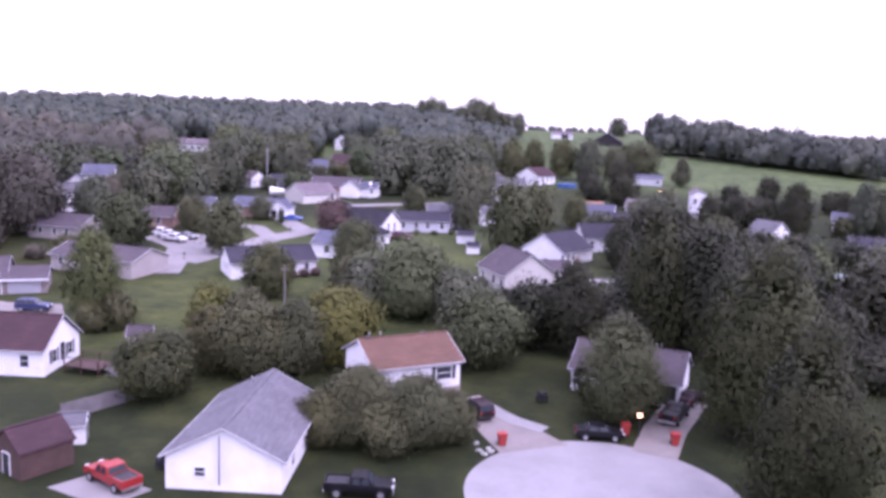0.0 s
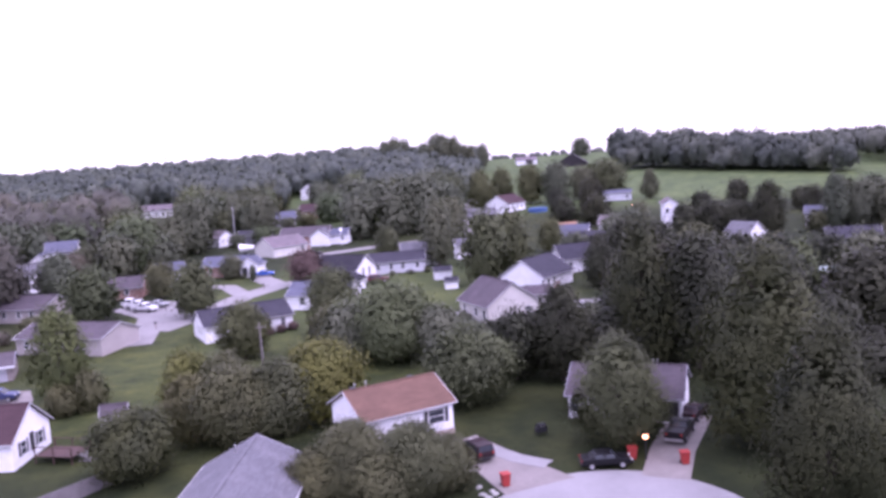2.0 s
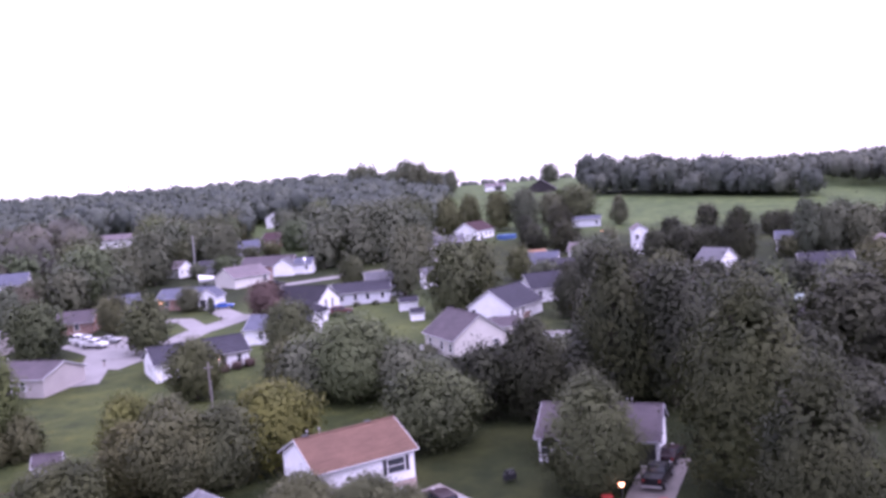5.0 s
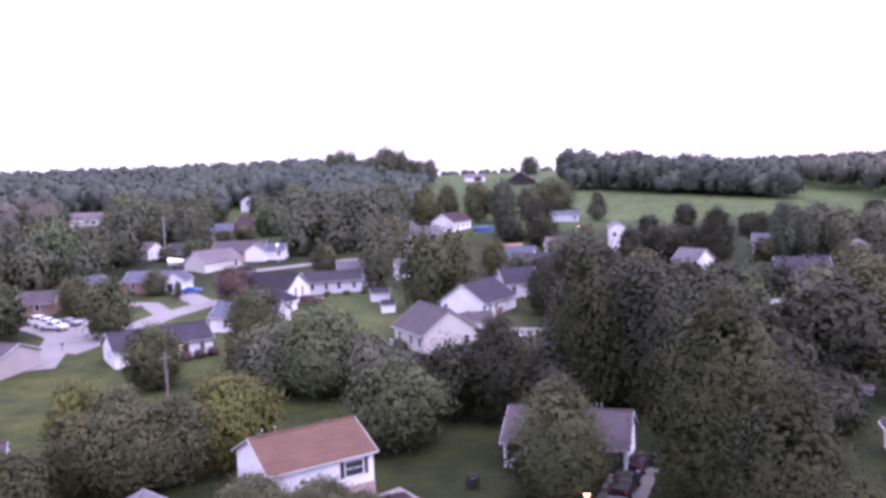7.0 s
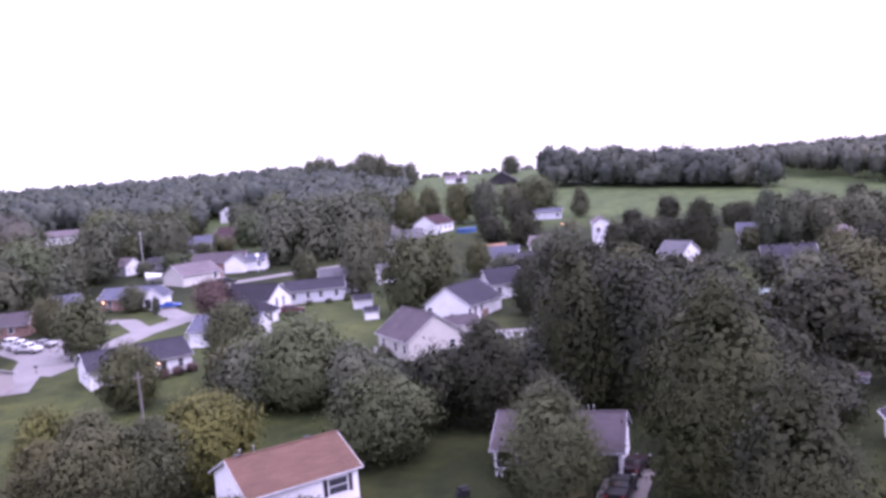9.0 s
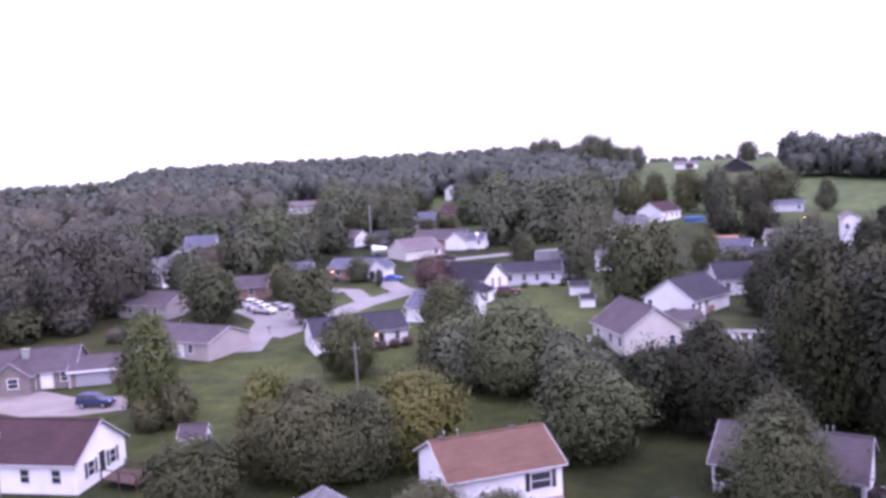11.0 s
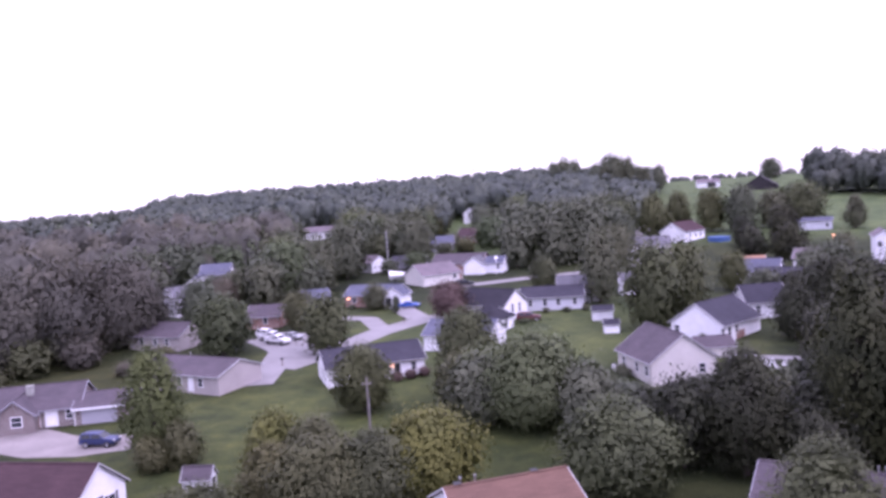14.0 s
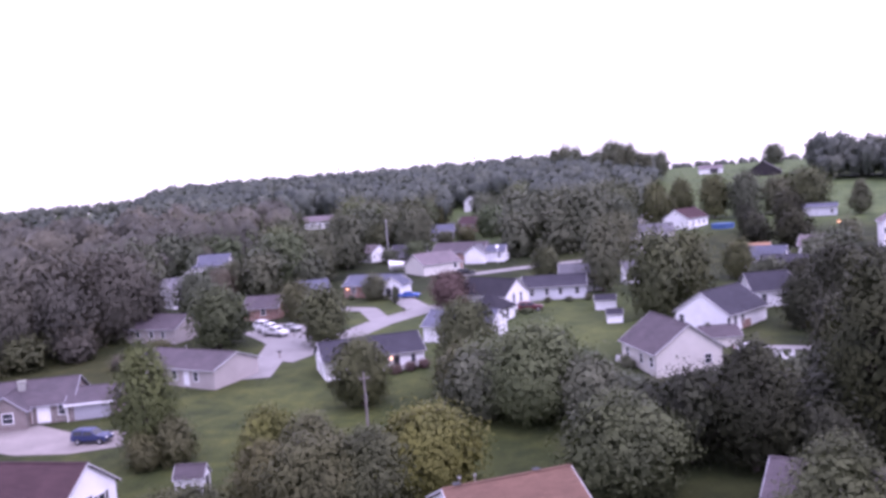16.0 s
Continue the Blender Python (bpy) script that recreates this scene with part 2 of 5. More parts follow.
WOOD = surface("weathered_wood", (0.20, 0.15, 0.12), 0.85, 14.0, 0.8, 0.3)
REDWOOD = surface("red_stained_wood", (0.082, 0.046, 0.040), 0.8, 14.0, 0.8, 0.3)
GREYWOOD = surface("silvered_wood", (0.2, 0.185, 0.19), 0.85, 14.0, 0.8, 0.25)
BARNWOOD = surface("black_barn_boards", (0.035, 0.03, 0.035), 0.9, 8.0, 0.5, 0.3)
BARK = surface("bark", (0.11, 0.09, 0.075), 0.95, 10.0, 1.2, 0.35, 0.8)
POLEWOOD = surface("grey_pole_wood", (0.21, 0.19, 0.18), 0.9, 12.0, 1.0, 0.3)
LEAF_MID = leaves("green_foliage", (0.068, 0.085, 0.041), (0.11, 0.132, 0.067))
LEAF_DARK = leaves("dark_green_foliage", (0.066, 0.075, 0.047), (0.112, 0.122, 0.08))
LEAF_BARKY = leaves("dull_olive_foliage", (0.063, 0.067, 0.032), (0.103, 0.104, 0.05))
LEAF_RUSSET = leaves("russet_olive_foliage", (0.04, 0.045, 0.019), (0.075, 0.077, 0.031))
LEAF_FRESH = leaves("fresh_dark_foliage", (0.022, 0.028, 0.013), (0.046, 0.052, 0.024))
LEAF_DEEP = leaves("deep_green_foliage", (0.024, 0.026, 0.016), (0.042, 0.047, 0.026))
LEAF_OLIVE = leaves("olive_brown_foliage", (0.059, 0.064, 0.032), (0.099, 0.103, 0.051))
# distance haze is put into this colour: paler and bluer than near foliage
LEAF_WOODS = leaves("haze_tinted_green_foliage", (0.07, 0.08, 0.07), (0.103, 0.115, 0.096), True)
LEAF_BROWN = leaves("brown_tinged_foliage", (0.074, 0.069, 0.056), (0.106, 0.098, 0.08), True)
LEAF_YELLOW = leaves("yellow_green_foliage", (0.074, 0.082, 0.025), (0.128, 0.135, 0.04))
LEAF_GREY = leaves("grey_green_foliage", (0.053, 0.061, 0.029), (0.089, 0.1, 0.048))
LEAF_LIME = leaves("pale_green_foliage", (0.074, 0.086, 0.032), (0.126, 0.14, 0.05))
LEAF_RED = leaves("reddish_foliage", (0.098, 0.063, 0.058), (0.145, 0.096, 0.087))
GLASS = paint("dark_window_glass", (0.035, 0.04, 0.05), 0.08)
TYRE = paint("black_rubber", (0.018, 0.018, 0.018), 0.9)
RIM = paint("alloy_rim", (0.45, 0.45, 0.47), 0.35, 0.8)
CHROME = paint("bright_metal", (0.6, 0.6, 0.62), 0.25, 0.9)
BLACKCAR = paint("black_car_paint", (0.008, 0.008, 0.010), 0.3, 0.0, 0.25)
DARKCAR = paint("dark_maroon_car_paint", (0.022, 0.009, 0.013), 0.3, 0.0, 0.3)
REDCAR = paint("red_car_paint", (0.3, 0.024, 0.022), 0.25)
MAROONCAR = paint("maroon_car_paint", (0.10, 0.022, 0.028), 0.3)
BLUECAR = paint("blue_car_paint", (0.03, 0.10, 0.42), 0.25)
NAVYCAR = paint("navy_car_paint", (0.03, 0.04, 0.12), 0.25)
WHITECAR = paint("white_car_paint", (0.78, 0.78, 0.80), 0.3)
SILVERCAR = paint("silver_car_paint", (0.45, 0.46, 0.48), 0.3, 0.5)
REDPLASTIC = paint("red_plastic", (0.34, 0.036, 0.03), 0.5)
REDLENS = glow("lit_tail_lamp", (1.0, 0.12, 0.06), 2.5)
CLEARLENS = paint("lamp_lens", (0.75, 0.75, 0.75), 0.15)
LAMPGLOW = glow("lit_lamp_glass", (1.0, 0.46, 0.20), 9.0)
PORCHGLOW = glow("lit_porch_lamp_glass", (1.0, 0.55, 0.25), 7.0)
TARP = paint("blue_tarpaulin", (0.05, 0.115, 0.30), 0.55)
STONE = surface("pale_stone", (0.33, 0.33, 0.31), 0.85, 6.0, 1.5, 0.2, 0.5)

# ---- mesh helpers ----


def part(name, bm, mat, parent, label="", at=None):
    me = bpy.data.meshes.new(name)
    bm.to_mesh(me)
    bm.free()
    me.materials.append(mat)
    ob = new(name, me)
    ob.parent = parent
    if at is not None:
        ob.matrix_local = at
    if label:
        ob["label"] = label
    return ob


def shared(name, me, parent, m, label=""):
    ob = new(name, me)
    ob.parent = parent
    ob.matrix_local = m
    if label:
        ob["label"] = label
    return ob


def box(bm, x0, x1, y0, y1, z0, z1):
    v = [bm.verts.new((x, y, z)) for x in (x0, x1) for y in (y0, y1) for z in (z0, z1)]
    for f in ((0, 1, 3, 2), (4, 6, 7, 5), (0, 4, 5, 1), (2, 3, 7, 6), (0, 2, 6, 4), (1, 5, 7, 3)):
        bm.faces.new([v[i] for i in f])
    return v


def boxes(*rows):
    bm = bmesh.new()
    for r in rows:
        box(bm, *r)
    return bm


def extrude_x(bm, section, x0, x1):
    """A closed section of (y, z) points drawn along x."""
    a = [bm.verts.new((x0, y, z)) for y, z in section]
    b = [bm.verts.new((x1, y, z)) for y, z in section]
    k = len(section)
    bm.faces.new(a[::-1])
    bm.faces.new(b)
    for i in range(k):
        bm.faces.new((a[i], a[(i + 1) % k], b[(i + 1) % k], b[i]))
    bmesh.ops.recalc_face_normals(bm, faces=bm.faces)


def tube(bm, p0, p1, r0, r1, sides=8):
    p0, p1 = Vector(p0), Vector(p1)
    q = (p1 - p0).to_track_quat("Z", "Y").to_matrix()
    rings = []
    for p, r in ((p0, r0), (p1, r1)):
        rings.append([bm.verts.new(p + q @ Vector((r * math.cos(2 * math.pi * i / sides), r * math.sin(2 * math.pi * i / sides), 0))) for i in range(sides)])
    for i in range(sides):
        j = (i + 1) % sides
        bm.faces.new((rings[0][i], rings[0][j], rings[1][j], rings[1][i]))
    bm.faces.new(rings[0][::-1])
    bm.faces.new(rings[1])


# ---- the lie of the land ----
LAND_Y = [-400, 0, 60, 115, 160, 200, 250, 300, 400, 500, 600, 800, 4000]
LAND_Z = [0.5, 0.5, 0.8, 2.8, 5, 6.5, 9, 12, 18.5, 25, 30.3, 26, 20]


def ground(x, y):
    z = float(np.interp(y, LAND_Y, LAND_Z))
    if y > 200:
        west = min(1.0, max(0.0, (-x / y - 0.68) / 0.14)) * min(1.0, max(0.0, (760 - y) / 120))
        z -= max(0.0, z - 12.5) * west * west * (3 - 2 * west)
    return z


def build_ground():
    xs = sorted(set(list(range(-1600, -700, 100)) + list(range(-700, -200, 25)) + list(range(-200, 200, 8)) + list(range(200, 1700, 100))))
    ys = sorted(set(list(range(-400, 0, 50)) + list(range(0, 320, 5)) + list(range(320, 640, 20)) + list(range(640, 3001, 200))))
    verts = [(x, y, ground(x, y)) for y in ys for x in xs]
    k = len(xs)
    faces = [(j * k + i, j * k + i + 1, (j + 1) * k + i + 1, (j + 1) * k + i) for j in range(len(ys) - 1) for i in range(k - 1)]
    me = bpy.data.meshes.new("ground")
    me.from_pydata(verts, [], faces)
    me.materials.append(GRASS)
    for p in me.polygons:
        p.use_smooth = True
    tagged(new("ground", me), "mown green lawns and meadow rising to a pasture", "ground", kind="structure")


build_ground()


def paving(name, line, width, mat, label, category, lift=0.05):
    """A paved strip along a line of (x, y), following the ground, with a real edge."""
    pts = []
    for (x0, y0), (x1, y1) in zip(line[:-1], line[1:]):
        k = max(1, int(math.hypot(x1 - x0, y1 - y0) / 1.5))
        pts += [(x0 + (x1 - x0) * i / k, y0 + (y1 - y0) * i / k) for i in range(k)]
    pts.append(line[-1])
    bm = bmesh.new()
    rows = []
    for i, (x, y) in enumerate(pts):
        a, b = pts[max(0, i - 1)], pts[min(len(pts) - 1, i + 1)]
        d = Vector((b[0] - a[0], b[1] - a[1])).normalized()
        nx, ny = -d.y * width / 2, d.x * width / 2
        row = []
        for s in (1, -1):
            px, py = x + nx * s, y + ny * s
            row += [bm.verts.new((px, py, ground(px, py) + lift)), bm.verts.new((px, py, ground(px, py) - 0.3))]
        rows.append(row)
    for r, q in zip(rows[:-1], rows[1:]):
        bm.faces.new((r[0], r[2], q[2], q[0]))
        bm.faces.new((r[1], r[0], q[0], q[1]))
        bm.faces.new((r[2], r[3], q[3], q[2]))
    bmesh.ops.recalc_face_normals(bm, faces=bm.faces)
    tagged(part(name, bm, mat, None), label, category, kind="structure")


def paved_patch(name, corners, mat, label, category, lift=0.055):
    bm = bmesh.new()
    top = [bm.verts.new((x, y, ground(x, y) + lift)) for x, y in corners]
    low = [bm.verts.new((x, y, ground(x, y) - 0.3)) for x, y in corners]
    bm.faces.new(top)
    for i in range(len(top)):
        j = (i + 1) % len(top)
        bm.faces.new((top[i], low[i], low[j], top[j]))
    bmesh.ops.recalc_face_normals(bm, faces=bm.faces)
    tagged(part(name, bm, mat, None), label, category, kind="structure")


# ---- houses ----
PARTS = {}


def window_mesh(w, h):
    key = ("window", round(w, 2), round(h, 2))
    if key not in PARTS:
        bm = boxes((-w / 2 - 0.1, -w / 2, -0.06, 0.02, -h / 2 - 0.1, h / 2 + 0.1), (w / 2, w / 2 + 0.1, -0.06, 0.02, -h / 2 - 0.1, h / 2 + 0.1),
                   (-w / 2, w / 2, -0.06, 0.02, h / 2, h / 2 + 0.1), (-w / 2, w / 2, -0.09, 0.02, -h / 2 - 0.1, -h / 2),
                   (-w / 2, w / 2, -0.045, -0.015, -0.03, 0.03))
        me = bpy.data.meshes.new("window")
        bm.to_mesh(me)
        bm.free()
        me.materials.append(TRIM)
        bm = boxes((-w / 2, w / 2, -0.02, 0.02, -h / 2, h / 2))
        pane = bpy.data.meshes.new("pane")
        bm.to_mesh(pane)
        bm.free()
        pane.materials.append(GLASS)
        PARTS[key] = (me, pane)
    return PARTS[key]


FACING = {"F": 0, "R": 90, "B": 180, "L": -90}


def on_face(spec, face, u, z):
    """The pose of a thing on a wall; its front looks along -y of the pose."""
    lx, ly = spec["length"] / 2, spec["width"] / 2
    base = {"F": (u, -ly), "B": (-u, ly), "R": (lx, u), "L": (-lx, -u)}[face]
    return pose(spec.get("x", 0), spec.get("y", 0), 0, 0, 0, spec.get("turn", 0)) @ pose(base[0], base[1], z, 0, 0, FACING[face])


def add_window(root, spec, face, u, z, w=0.95, h=1.3, shutters=False):
    frame_mesh, pane_mesh = window_mesh(w, h)
    m = on_face(spec, face, u, z)
    win = shared("window", frame_mesh, root, m)
    shared("pane", pane_mesh, win, pose(0, 0, 0), "dark reflecting glass")
    if shutters:
        for s in (-1, 1):
            bm = bmesh.new()
            x = s * (w / 2 + 0.30)
            box(bm, x - 0.19, x + 0.19, -0.05, 0.01, -h / 2 - 0.08, h / 2 + 0.08)
            for k in range(6):
                zz = -h / 2 + (k + 0.5) * h / 6
                box(bm, x - 0.15, x + 0.15, -0.065, -0.05, zz - 0.05, zz + 0.05)
            part("shutter", bm, DARKTRIM, root, "black louvred shutter", m)


def add_door(root, spec, face, u, w=0.95, h=2.05, mat=None, base=0.05):
    m = on_face(spec, face, u, base)
    bm = boxes((-w / 2, w / 2, -0.05, 0.02, 0, h), (-w / 2 + 0.12, w / 2 - 0.12, -0.07, -0.05, 0.2, 0.9), (-w / 2 + 0.12, w / 2 - 0.12, -0.07, -0.05, 1.1, h - 0.2))
    door = part("door", bm, mat or TRIM, root, at=m)
    part("door_frame", boxes((-w / 2 - 0.1, -w / 2, -0.06, 0.02, 0, h + 0.1), (w / 2, w / 2 + 0.1, -0.06, 0.02, 0, h + 0.1), (-w / 2, w / 2, -0.06, 0.02, h, h + 0.1)), TRIM, door)
    part("handle", boxes((w / 2 - 0.14, w / 2 - 0.08, -0.12, -0.05, 0.95, 1.05)), CHROME, door)


def add_garage_door(root, spec, face, u, w=2.6, h=2.1, mat=None):
    m = on_face(spec, face, u, 0.03)
    door = part("garage_door", boxes((-w / 2, w / 2, -0.03, 0.02, 0, h)), mat or TRIM, root, "panelled garage door", m)
    for i in range(4):
        z0 = i * h / 4 + 0.03
        bm = bmesh.new()
        for k in range(4):
            x0 = -w / 2 + k * w / 4 + 0.05
            box(bm, x0, x0 + w / 4 - 0.1, -0.055, -0.03, z0 + 0.05, z0 + h / 4 - 0.08)
        part("door_panel", bm, mat or TRIM, door)


def block(root, spec, wall_mat, roof_mat, trim=None, trim_word="white"):
    """One gabled volume: wall, roof with overhang and thickness, fascia boards and a gutter."""
    L, Wd, e, r = spec["length"], spec["width"], spec["eave"], spec["rise"]
    lx, ly, over = L / 2, Wd / 2, spec.get("over", 0.4)
    at = pose(spec.get("x", 0), spec.get("y", 0), 0, 0, 0, spec.get("turn", 0))
    z0 = spec.get("base", -0.9)
    slope = r / ly
    if spec.get("hip"):
        # four slopes that rise from level eaves
        part("wall", boxes((-lx, lx, -ly, ly, z0, e - 0.02)), wall_mat, root, at=at)
        bm = bmesh.new()
        X, Y, ze, q = lx + over, ly + over, e - over * slope, max(0.05, lx - ly)
        low = [bm.verts.new((x * X, y * Y, ze)) for x, y in ((-1, -1), (1, -1), (1, 1), (-1, 1))]
        eave = [bm.verts.new((x * X, y * Y, ze + 0.16)) for x, y in ((-1, -1), (1, -1), (1, 1), (-1, 1))]
        a, b = bm.verts.new((-q, 0, e + r + 0.16)), bm.verts.new((q, 0, e + r + 0.16))
        bm.faces.new(low[::-1])
        for i in range(4):
            bm.faces.new((low[i], low[(i + 1) % 4], eave[(i + 1) % 4], eave[i]))
        for face in ((eave[0], eave[1], b, a), (eave[1], eave[2], b), (eave[2], eave[3], a, b), (eave[3], eave[0], a)):
            bm.faces.new(face)
        roof = part("roof", bm, roof_mat, root, at=at)
        for s in (-1, 1):
            y = s * (Y + 0.05)
            part("gutter", boxes((-X, X, y - 0.05, y + 0.05, ze + 0.02, ze + 0.12)), trim or GUTTER, root, f"{trim_word} eaves gutter", at)
        spec["roof"] = roof
        return roof
    bm = bmesh.new()
    extrude_x(bm, [(-ly, z0), (ly, z0), (ly, e - 0.02), (0, e + r - 0.02), (-ly, e - 0.02)], -lx, lx)
    part("wall", bm, wall_mat, root, at=at)
    t = 0.16
    w2, ze = ly + over, e - over * slope
    bm = bmesh.new()
    extrude_x(bm, [(-w2, ze), (0, e + r), (w2, ze), (w2, ze + t), (0, e + r + t), (-w2, ze + t)], -lx - over * 0.8, lx + over * 0.8)
    roof = part("roof", bm, roof_mat, root, at=at)
    part("ridge_cap", boxes((-lx - over * 0.8, lx + over * 0.8, -0.14, 0.14, e + r + t - 0.03, e + r + t + 0.035)), roof_mat, roof)
    for s in (-1, 1):
        y = s * (w2 + 0.05)
        part("gutter", boxes((-lx - over * 0.8, lx + over * 0.8, y - 0.05, y + 0.05, ze + 0.02, ze + 0.12)), trim or GUTTER, root, f"{trim_word} eaves gutter", at)
        for q in (-1, 1):
            bm = bmesh.new()
            x = q * (lx + over * 0.8 + 0.03)
            extrude_x(bm, [(0, e + r + 0.01), (0, e + r + t + 0.005), (s * w2, ze + t + 0.005), (s * w2, ze + 0.01)], x - 0.03, x + 0.03)
            part("bargeboard", bm, trim or GUTTER, root, f"{trim_word} rake board", at)
    spec["roof"] = roof
    return roof


def roof_vent(root, spec, u, v, kind="pipe"):
    """A pipe or box on the roof, u along the ridge, v across (0 is the ridge)."""
    z = spec["eave"] + spec["rise"] * (1 - abs(v) / (spec["width"] / 2)) + 0.1
    at = pose(spec.get("x", 0), spec.get("y", 0), 0, 0, 0, spec.get("turn", 0)) @ pose(u, v, z)
    bm = bmesh.new()
    if kind == "pipe":
        tube(bm, (0, 0, -0.2), (0, 0, 0.65), 0.06, 0.06)
        tube(bm, (0, 0, 0.65), (0, 0, 0.76), 0.1, 0.08)
        part("vent_pipe", bm, CHROME, root, "pale metal vent pipe", at)
    elif kind == "chimney":
        box(bm, -0.45, 0.45, -0.35, 0.35, -1.2, 1.1)
        box(bm, -0.52, 0.52, -0.42, 0.42, 1.1, 1.22)
        part("chimney", bm, STONE, root, "pale chimney stack", at)
    else:
        box(bm, -0.22, 0.22, -0.22, 0.22, -0.2, 0.22)
        box(bm, -0.28, 0.28, -0.28, 0.28, 0.22, 0.28)
        part("roof_vent", bm, DARKTRIM, root, "dark box roof vent", at)


def house(x, y, turn, specs, walls, roofs, label, z=None, group=""):
    root = new("house")
    tagged(root, label, "house", group)
    root.matrix_world = pose(x, y, ground(x, y) if z is None else z, 0, 0, turn)
    for s, w, r in zip(specs, walls, roofs):
        block(root, s, w, r)
    return root


def main_block(length, width, eave=2.6, rise=1.9, **more):
    return dict(length=length, width=width, eave=eave, rise=rise, **more)


# grey-roofed white house in the foreground
g = main_block(15.6, 9.4, 2.8, 2.4)
h = house(-25.5, 54.9, 94, [g], [WHITE], [SLATE], "white vinyl-sided house with a broad slate-grey gable roof")
add_window(h, g, "L", -1.9, 1.5, 0.8, 0.7)
add_window(h, g, "F", -4, 1.5)
add_window(h, g, "F", 2, 1.5)
add_door(h, g, "F", -1)
add_window(h, g, "B", 3, 1.5)
roof_vent(h, g, 5.5, 1.4, "pipe")
part("power_mast", boxes((-8.16, -8.06, 0.2, 0.3, 0.6, 4.6)), GREYWOOD, h, "thin grey service mast")

# red-roofed raised house
g = main_block(9.6, 8.0, 5.1, 1.9)
h = house(-14.6, 70.8, 34, [g], [WHITE], [REDROOF], "raised white house with a faded red shingle roof")
part("brick_base", boxes((-4.87, 4.87, -4.02, 4.02, -0.9, 2.35)), PINKBRICK, h, "pale brick lower storey")
add_window(h, g, "F", 2.9, 3.9, 1.7, 1.3, True)
add_window(h, dict(g, width=8.06), "F", 3.0, 1.2, 0.9, 0.9)
add_window(h, g, "L", 1.5, 3.9)
add_door(h, dict(g, width=8.06), "F", -1.0, mat=DARKTRIM)
for u, k in ((-3.9, "box"), (-3.5, "pipe"), (-2.3, "pipe"), (2.4, "box")):
    roof_vent(h, g, u, 0.25 if k == "box" else 0.7, k)

# mauve-roofed house behind the round tree
g = main_block(11.8, 8.0, 2.6, 2.3)
h = house(10.3, 80.0, -17, [g], [WHITE], [MAUVE], "white house with a mauve-grey roof behind a round tree")
for u in (-5.2, -2.2, 1.0):
    add_window(h, g, "F", u, 1.5)
add_garage_door(h, g, "F", 4.4, 2.4, 2.1, DARKTRIM)
roof_vent(h, g, 2.6, 0.5)
roof_vent(h, g, 3.1, 0.4)
for c in h.children:
    if c.name.split(".")[0] in ("gutter", "bargeboard"):
        c.data.materials[0] = GREYSIDE

# white house with a brown roof
g = main_block(15.5, 8.2, 3.0, 2.9)
h = house(-62.4, 73.2, 4, [g], [WHITE], [BROWNROOF], "white two-level house with a dark brown roof")
for u in (-1.8, 1.8):
    add_window(h, g, "R", u, 1.7, 1.0, 1.4, True)
add_door(h, g, "R", 0, 0.95, 2.05, DARKTRIM, 0.75)
for u in (-5, -1.5, 2.2, 5.6):
    add_window(h, g, "F", u, 1.6)
add_door(h, g, "F", 4.0)
roof_vent(h, g, -2, -2.0)

# brick house with its garage wing
g = main_block(13.0, 9.0, 2.5, 2.5)
w1 = main_block(4.6, 4.8, 2.4, 1.9, x=-1.2, y=-4.0, turn=90)
w2 = main_block(6.2, 6.6, 2.4, 1.3, x=9.2, y=-1.8)
h = house(-89.3, 104.0, 26, [g, w1, w2], [GREYBRICK, GREYBRICK, GREYBRICK], [MAUVE, MAUVE, MAUVE], "grey-brown brick house with a mauve-grey roof and a garage wing")
add_window(h, w1, "L", 0.2, 1.5, 1.3, 1.3)
add_door(h, g, "F", 2.9, 1.5, 2.1, TRIM)
add_door(h, g, "F", 0.9, 0.95, 2.05, BRICK)
add_garage_door(h, w2, "F", 0, 4.6, 2.1, GREYSIDE)
add_window(h, g, "F", -4.6, 1.6, 1.2)
add_window(h, g, "F", 5.2, 1.6, 0.8)
roof_vent(h, g, -0.4, -1.6, "chimney")
part("downspout", boxes((5.98, 6.1, -5.24, -5.12, -0.4, 2.35)), TRIM, h, "white corner downspout")
for c in h.children:
    if c.name.split(".")[0] in ("gutter", "bargeboard"):
        c.data.materials[0] = GREYSIDE
part("fascia", boxes((5.7, 12.7, -5.64, -5.56, 2.06, 2.3)), TRIM, h, "white fascia board over the garage door")

# tan ranch house
g = main_block(17.5, 9.2, 2.6, 1.7)
h = house(-75.5, 123.0, -14, [g], [TAN], [MAUVE], "long tan ranch house with a mauve-grey roof")
h.children[0].data.materials[0] = WHITE
for u in (-6.5, -3.0, 0.5, 5.0):
    add_window(h, g, "F", u, 1.5)
add_door(h, g, "F", 3.0)
roof_vent(h, g, -3, 1.2)

# white house with a dark roof behind the round tree
g = main_block(15.0, 8.0, 2.5, 2.1)
h = house(-48.4, 128.0, 34, [g], [WHITE], [DARKSLATE], "white house with a dark blue-grey roof")
add_window(h, g, "L", 1.3, 1.5, 0.6, 1.2)
add_window(h, g, "L", -0.6, 1.5, 0.6, 1.2)
for u in (1.5, 5.8):
    add_window(h, g, "F", u, 1.4, 0.7, 1.2)
add_door(h, g, "F", 3.2, mat=DARKTRIM)
part("porch_lamp", boxes((2.3, 2.5, -4.2, -4.02, 1.6, 1.9)), PORCHGLOW, h, "lit warm porch lamp")

# white house beyond it
g = main_block(12.0, 8.0, 2.6, 2.0)
h = house(-38.0, 146.0, -8, [g], [WHITE], [BLUEROOF], "small white house with a blue-grey roof")
add_window(h, g, "F", -3, 1.5)
add_window(h, g, "F", 2, 1.5)

